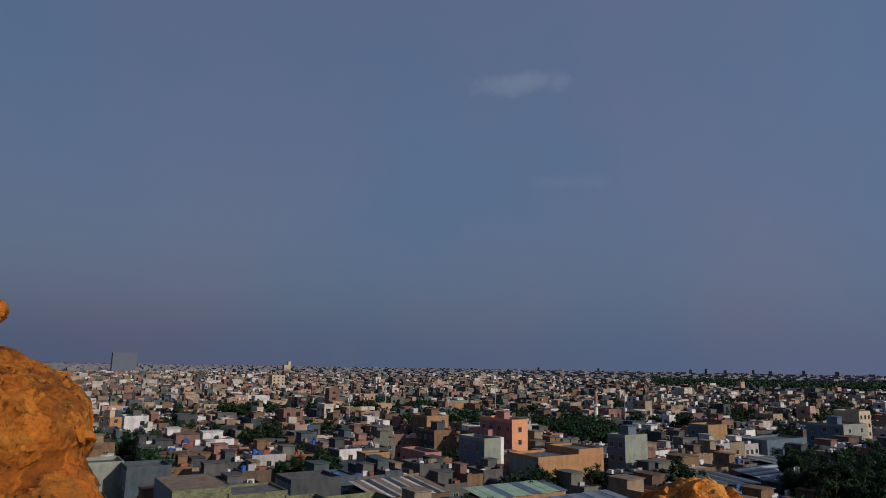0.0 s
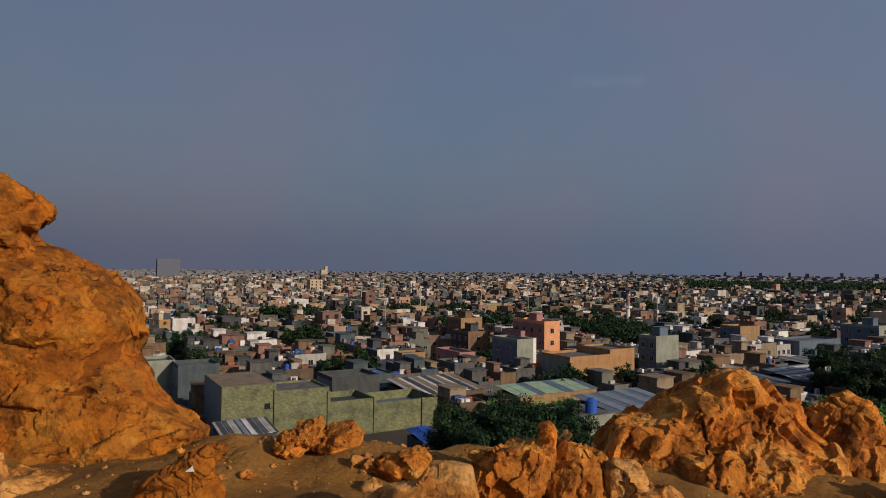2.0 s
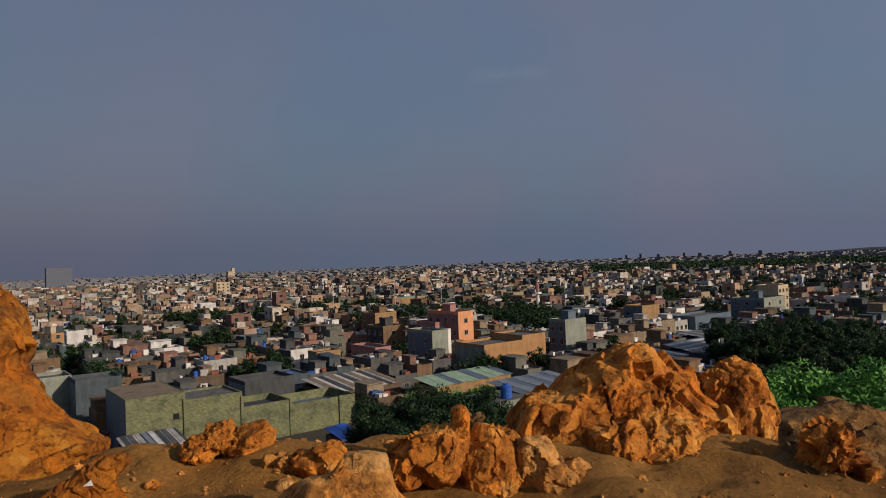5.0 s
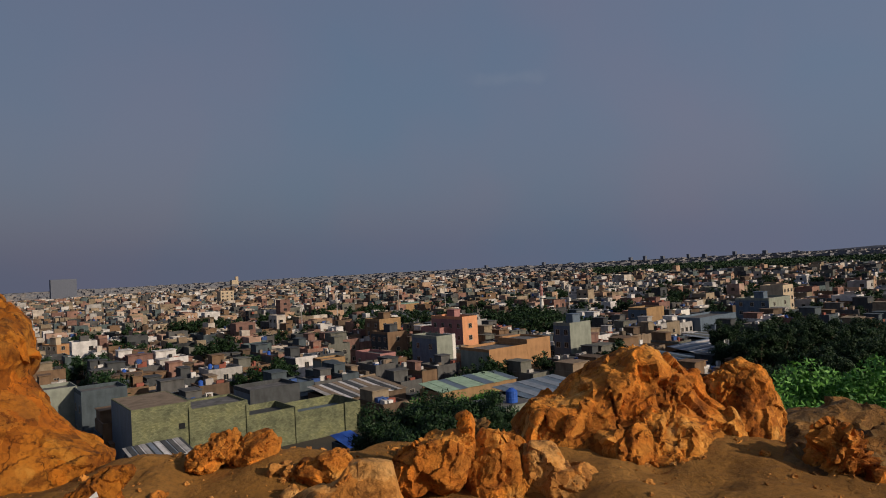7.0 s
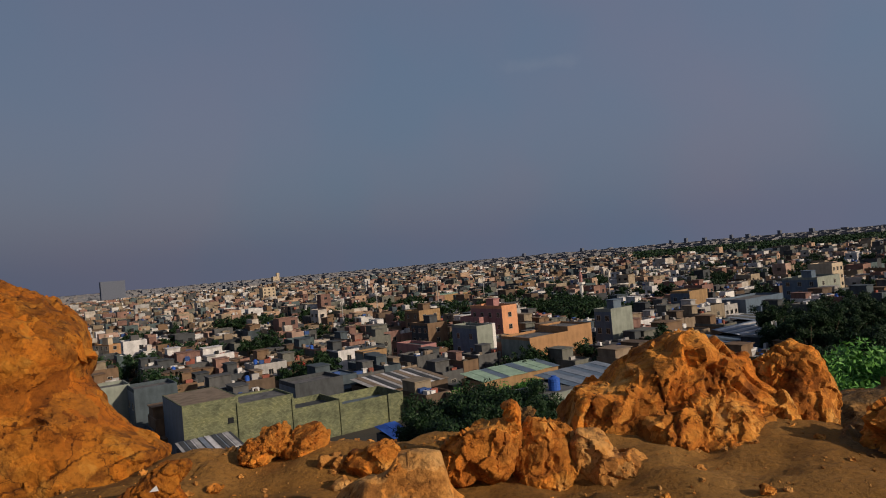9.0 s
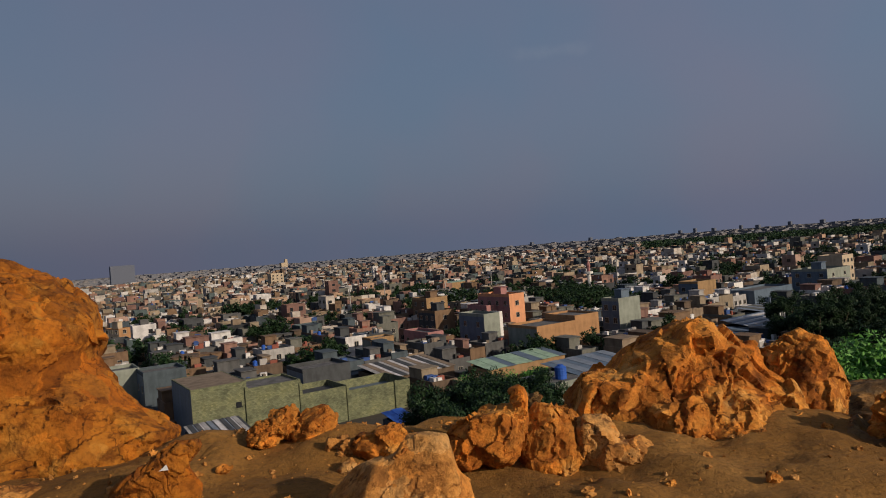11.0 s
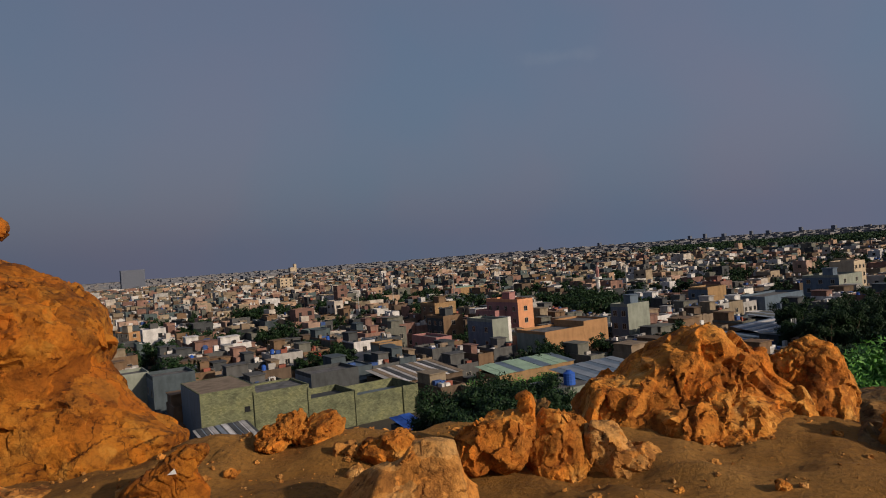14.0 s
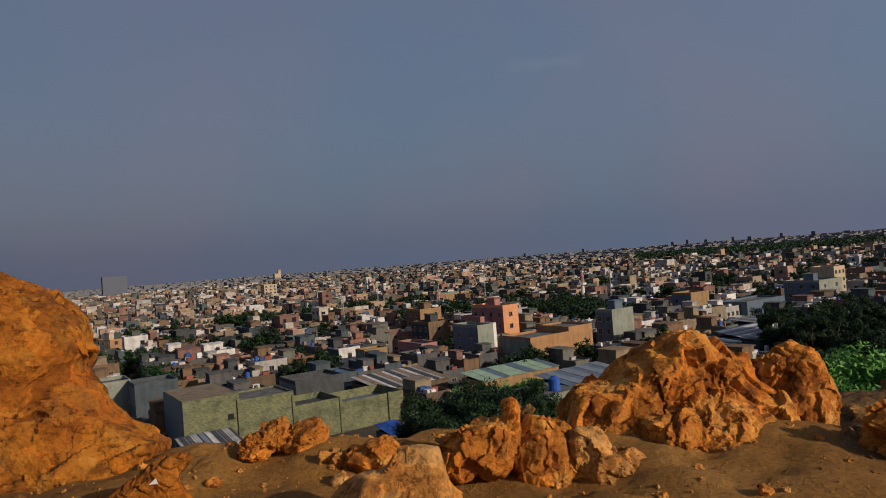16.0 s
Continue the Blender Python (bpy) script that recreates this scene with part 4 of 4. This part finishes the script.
def fill(b_lo, b_hi, r_lo, r_hi, wlo, whi, depth, density):
    """Rows of houses along the streets between two distances."""
    global near_n
    b = b_lo
    row = 0
    while b < b_hi:
        l = rng.uniform(*depth)
        a = -r_hi
        while a < r_hi:
            w = rng.uniform(wlo, whi)
            c = UX * (a + w / 2) + VX * (b + l / 2)
            r = math.hypot(*c)
            belt = c[0] > 0.31 * c[1] and 1040 < r < 1480
            if not belt and r_lo < r < r_hi and in_view(c[0], c[1], 0.05) and rng.random() < density:
                big = vnoise(np.array([[c[0] / 90, c[1] / 90, 0.5]]), 4)[0]
                h = 3.3 * rng.choice([1, 2, 2, 3, 3, 4], p=[0.34, 0.24, 0.18, 0.14, 0.06, 0.04]) + rng.uniform(0, 1.0) + max(0, big) * 1.2
                if r > 260:
                    h *= 0.72
                if r < 260:
                    h = min(h, 0.026 * r + rng.uniform(0.2, 1.8))
                elif rng.random() < 0.008:
                    h += 6
                green = vnoise(np.array([[c[0] / 60, c[1] / 60, 3.5]]), 8)[0]
                east = c[0] / c[1] > 0.56 and r < 210
                ok = free(a, b, a + w, b + l)
                if ok and r > 125 and (east or green > (0.66 if r < 350 else 0.52) or rng.random() < 0.12):
                    trees_at.append((c[0], c[1], r))
                elif ok and r > 122 and ground_z(c[0], c[1]) < 1.5:
                    if r < 300 and near_n < 262:
                        near_n += 1
                        k = int(rng.integers(12)) if r > 178 else int(rng.choice([1, 3, 4, 6, 8, 11, 0]))
                        k2 = int(rng.integers(12))
                        o = UX * a + VX * b
                        n_f, n_l = (max(1, int(w // 2.5)), max(1, int(l // 3.0)))
                        house(LABELS[k] + " in the town", o[0], o[1], w - 0.15, l - 0.15, h, M_WALLS[k], M_WALLS[k2] if rng.random() < 0.3 else None, front=int(rng.integers(1, n_f + 1)), left=int(rng.integers(0, n_l + 1)),
                              annex=float(rng.choice([0, 0, 0.4, 0.6])), upper=float(rng.choice([0, 0, 0.45, 0.7])), stair=rng.random() < 0.3, parapet=rng.uniform(0.4, 1.1), group="town houses", roof=[None, None, M_BLUEGREY, M_WALLS[4], M_WALLS[11], M_WALLS[7], M_WALLS[2], M_WALLS[1]][int(rng.integers(8))])
                        TAKEN.pop()
                        clutter(a, b, w, l, h + 0.12)
                        if rng.random() < 0.5:
                            q = o + UX * w * 0.25 + VX * l * 0.7
                            tank(q[0], q[1], h + 0.12, M_BLUE if rng.random() < 0.3 else M_WALLS[4])
                    else:
                        cut = rng.uniform(0.3, 0.7)
                        if r < 800:
                            clutter(a, b, w, l, h * 0.9)
                        if r < 1500 and rng.random() < 0.75:
                            lo = h * rng.uniform(0.45, 0.85)
                            first = rng.random() < 0.6
                            if rng.random() < 0.5:
                                far_house(a, b, w - 0.1, l * cut - 0.1, lo if first else h, r < 620)
                                far_house(a, b + l * cut, w - 0.1, l * (1 - cut) - 0.1, h if first else lo, r < 620)
                            else:
                                far_house(a, b, w * cut - 0.1, l - 0.1, lo if first else h, r < 620)
                                far_house(a + w * cut, b, w * (1 - cut) - 0.1, l - 0.1, h if first else lo, r < 620)
                        else:
                            far_house(a, b, w - 0.1, l - 0.1, h, r < 620)
                        if rng.random() < 0.2 and r < 1600:
                            far_house(a + w * 0.4, b + l * 0.4, w * 0.35, l * 0.35, h + 2.4, False, 0.1)
            a += w if rng.random() > 0.10 else w + 6
        b += l + (5.5 if row % 2 else 0.3)
        row += 1


fill(-300, 640, 84, 640, 4.5, 9, (6, 10), 0.93)
fill(-800, 1500, 640, 1500, 7, 13, (8, 13), 0.88)
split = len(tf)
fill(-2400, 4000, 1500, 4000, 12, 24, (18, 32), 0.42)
# houses past 1500 m get the haze-tinted walls
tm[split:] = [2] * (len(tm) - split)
tagged(new("far_town", mesh_from("far_town", tv, tf, [M_TOWN, M_TOWN_ROOF, M_FARTOWN], tm)), "dense flat-roofed city houses, the outermost with haze in their colour", "houses", kind="stuff")
tagged(new("roof_clutter", mesh_from("roof_clutter", cl_v, cl_f, M_CLUTTER)), "crates, tanks and low walls on the flat roofs", "roof clutter", kind="stuff")
tagged(new("far_windows", mesh_from("far_windows", wv, wf, M_GLASS)), "dark windows of the distant houses", "windows", kind="stuff")


# ---- minaret and masts ----
def revolve(name, prof, n, mat):
    v = [(p * math.cos(6.28319 * k / n), p * math.sin(6.28319 * k / n), q) for p, q in prof for k in range(n)]
    f = [(j * n + k, j * n + (k + 1) % n, (j + 1) * n + (k + 1) % n, (j + 1) * n + k) for j in range(len(prof) - 1) for k in range(n)]
    return mesh_from(name, v, f, mat, smooth=False)


root = new("minaret")
root.location = (69, 300, 0)
under("shaft", revolve("shaft", [(0.95, 0), (0.8, 13)], 8, M_WHITE), root)
under("gallery", revolve("gallery", [(0.4, 13), (1.9, 13.2), (1.9, 14.2), (1.7, 14.2), (1.7, 13.4), (0.4, 13.4)], 8, M_WHITE), root)
under("lantern", revolve("lantern", [(0.8, 13.4), (0.8, 16.6), (1.0, 16.6), (0.9, 17.4), (0.35, 18.6), (0.1, 19.6), (0.0, 20.4)], 8, M_PINK), root)
tagged(root, "slender pink and white minaret over the houses", "minaret")
for x, y, h in ((-27.4, 340, 20), (4.3, 370, 22), (-40.0, 300, 15), (31, 380, 18), (78.0, 150, 9.5), (90, 330, 18)):
    root = new("mast")
    root.location = (x, y, 0)
    under("pole", revolve("pole", [(0.28, 0), (0.14, h), (0.0, h)], 8, M_WALLS[2]), root)
    under("antenna", boxes("antenna", [(-0.6, -0.1, h - 1.8, -0.35, 0.1, h - 0.2), (0.35, -0.1, h - 1.8, 0.6, 0.1, h - 0.2), (-0.4, -0.05, h - 1.2, 0.4, 0.05, h - 1.1)], M_WHITE), root)
    tagged(root, "thin pale steel mast above the roofs", "mast", "masts")


# ---- trees ----
def tree_meshes(seed, height, spread, leaves, leaf, mat):
    """Trunk with limbs, and a crown of small leaves set in uneven clumps. Returns both meshes."""
    g = np.random.default_rng(seed)
    v, f = [], []

    def limb(p, q, r0, r1, n=7):
        p, q = Vector(p), Vector(q)
        ax = (q - p).normalized()
        s = ax.orthogonal().normalized()
        t = ax.cross(s)
        k = len(v)
        for o, r in ((p, r0), ((p + q) / 2 + s * r0 * 0.8, (r0 + r1) / 2), (q, r1)):
            v.extend([tuple(o + (s * math.cos(6.2832 * i / n) + t * math.sin(6.2832 * i / n)) * r) for i in range(n)])
        for a in (0, n):
            f.extend([(k + a + i, k + a + (i + 1) % n, k + a + n + (i + 1) % n, k + a + n + i) for i in range(n)])
    fork = height * 0.35
    limb((0, 0, -0.6), (0.1, 0.05, fork), height * 0.03, height * 0.022)
    hubs = []
    for k in range(9):
        an = k * 2.4 + g.uniform(-0.4, 0.4)
        rr = spread * g.uniform(0.35, 0.8)
        tip = (rr * math.cos(an), rr * math.sin(an), height * g.uniform(0.5, 0.92))
        limb((0.1, 0.05, fork * g.uniform(0.75, 1)), tip, height * 0.014, height * 0.005)
        hubs.append(tip)
    hubs.append((0, 0, height * 0.9))
    hubs = np.array(hubs)
    sub = np.concatenate([hubs + g.normal(size=hubs.shape) * (spread * 0.26, spread * 0.26, height * 0.10) for _ in range(4)])
    pick = g.integers(len(sub), size=leaves)
    d = g.normal(size=(leaves, 3))
    d /= np.linalg.norm(d, axis=1)[:, None]
    size = g.uniform(0.5, 1.0, len(sub))[pick][:, None]
    c = sub[pick] + d * (g.random((leaves, 1)) ** 0.45) * size * (spread * 0.30, spread * 0.30, height * 0.12)
    a = g.normal(size=(leaves, 3))
    a /= np.linalg.norm(a, axis=1)[:, None]
    b = np.cross(a, d + 0.3 * g.normal(size=(leaves, 3)))
    b /= np.linalg.norm(b, axis=1)[:, None] + 1e-9
    s = leaf * g.uniform(0.6, 1.3, (leaves, 1))
    lv = np.stack([c - a * s, c + b * s * 0.4, c + a * s, c - b * s * 0.4], 1).reshape(-1, 3)
    lf = np.arange(leaves * 4).reshape(-1, 4).tolist()
    return mesh_from("trunk", v, f, M_BARK, smooth=True), mesh_from("crown", lv, lf, mat)


def tree(meshes, x, y, z, s, turn, label, group):
    root = new("tree")
    root.matrix_world = pose(x, y, z, 0, 0, turn) @ Matrix.Diagonal((s, s, s, 1))
    under("trunk", meshes[0], root)
    under("crown", meshes[1], root)
    return tagged(root, label, "tree", group)


NEAR_TREES = [tree_meshes(100 + k, 11, 4.8, 14000, 0.20, M_LEAF) for k in range(3)]
BRIGHT_TREES = [tree_meshes(110 + k, 8, 3.6, 9000, 0.16, M_LEAF_B) for k in range(2)]
TOWN_TREES = [tree_meshes(120 + k, 8, 4.2, 1500, 0.42, M_LEAF) for k in range(4)]
g = np.random.default_rng(77)
# dark trees under the yard walls
for x, y, s in ((-1.0, 74, 1.0), (2.5, 70, 1.05), (6.5, 73, 1.1), (10.5, 76, 1.0), (1.0, 80, 1.1), (5.0, 82, 1.15), (8.0, 67, 0.85), (4.5, 64, 0.8), (0.5, 65, 0.75), (7, 79, 1.0), (-3.0, 82, 0.8)):
    tree(NEAR_TREES[int(g.integers(3))], x, y, ground_z(x, y) - 0.2, s, g.uniform(0, 360), "dense dark green tree below the hill", "trees below the hill")
for x, y, s in ((5.0, 93, 1.25), (9.5, 95, 1.15), (13.5, 99, 1.1), (17.0, 100, 0.9)):
    tree(BRIGHT_TREES[int(g.integers(2))], x, y, ground_z(x, y), s, g.uniform(0, 360), "sunlit yellow-green tree below the hill", "sunlit trees")
# the grove on the slope
for k in range(70):
    x, y = g.uniform(40, 120), g.uniform(85, 175)
    if 0.46 + 4 / y < x / y < 0.85:
        tree(NEAR_TREES[int(g.integers(3))], x, y, ground_z(x, y) - 0.2, g.uniform(0.75, 1.15), g.uniform(0, 360), "dense dark green tree of the grove", "grove trees")
for x, y, s in ((19.5, 33, 0.95), (23, 35, 1.05), (26, 34, 1.0), (22, 41, 1.1), (28, 42, 1.1), (31, 38, 1.1), (25.5, 48, 1.2), (33, 49, 1.2)):
    tree(BRIGHT_TREES[int(g.integers(2))], x, y, ground_z(x, y) - 0.2, s, g.uniform(0, 360), "bright green leafy tree on the slope", "slope trees")
n_tree = 0
for x, y, r in trees_at:
    if n_tree < 280:
        n_tree += 1
        tree(TOWN_TREES[int(g.integers(4))], x, y, 0, g.uniform(0.7, 1.25), g.uniform(0, 360), "dark green street tree between houses", "street trees")
for x, y, n_ in FAR_GROVES:
    for k in range(n_):
        px, py = x + g.normal() * n_ * 1.0, y + g.normal() * 2.5
        tree(TOWN_TREES[int(g.integers(4))], px, py, 0, g.uniform(0.75, 1.15), g.uniform(0, 360), "dark green tree in a clump between houses", "clump trees")

# belt of woodland in the distance, one sheet of leaf clumps
nb = 84000
bx = g.uniform(0.30, 0.86, nb // 60)
br = g.uniform(1050, 1500, nb // 60)
cen = np.stack([br * bx / np.sqrt(1 + bx ** 2), br / np.sqrt(1 + bx ** 2), g.uniform(3, 9, len(br))], 1)
c = np.repeat(cen, 60, 0)
c = c + g.normal(size=c.shape) * (5.0, 5.0, 1.8)
c[:, 2] = np.maximum(c[:, 2], 0.5)
a = g.normal(size=c.shape)
a /= np.linalg.norm(a, axis=1)[:, None]
b = np.cross(a, g.normal(size=c.shape))
b /= np.linalg.norm(b, axis=1)[:, None]
lv = np.stack([c - a * 1.7, c + b * 1.0, c + a * 1.7, c - b * 1.0], 1).reshape(-1, 3)
tagged(new("far_woods", mesh_from("far_woods", lv, np.arange(len(lv)).reshape(-1, 4).tolist(), M_LEAF)), "dark belt of distant woodland beyond the houses", "woods", kind="stuff")
# tower blocks on the horizon, haze put into their colour
for x, y, w, h in ((1310, 3500, 16, 24), (1390, 3500, 15, 29), (1470, 3450, 18, 23), (1590, 3400, 14, 26), (1680, 3400, 20, 22), (1820, 3350, 16, 27), (1960, 3300, 20, 24), (530, 3600, 16, 22), (840, 3550, 16, 23)):
    house("pale far-off tower block with dust haze in its colour", x, y, w, w, h, M_FAR, category="tower block", group="far towers", parapet=1.5)
# low ridge beyond the town
ang = np.linspace(radians(18), radians(50), 120)
prof = 18 * np.clip((ang - radians(34)) / radians(4), 0, 1) * (0.8 + 0.3 * fbm(np.stack([ang * 9, ang * 0, ang * 0], 1), 5, 4)) + 6
rv = [(4300 * math.sin(t), 4300 * math.cos(t), -2) for t in ang] + [(4300 * math.sin(t), 4300 * math.cos(t), z) for t, z in zip(ang, prof)] + [(4750 * math.sin(t), 4750 * math.cos(t), -2) for t in ang]
rf = [(r_ * 120 + k, r_ * 120 + k + 1, (r_ + 1) * 120 + k + 1, (r_ + 1) * 120 + k) for r_ in (0, 1) for k in range(119)]
tagged(new("far_ridge", mesh_from("far_ridge", rv, rf, M_FAR, smooth=True)), "low ridge beyond the town with haze in its colour", "ridge", kind="structure")
tagged(new("pebbles", mesh_from("pebbles", STONES[0], STONES[1], M_ROCK_P)), "small loose stones strewn over the soil", "pebbles", kind="stuff")
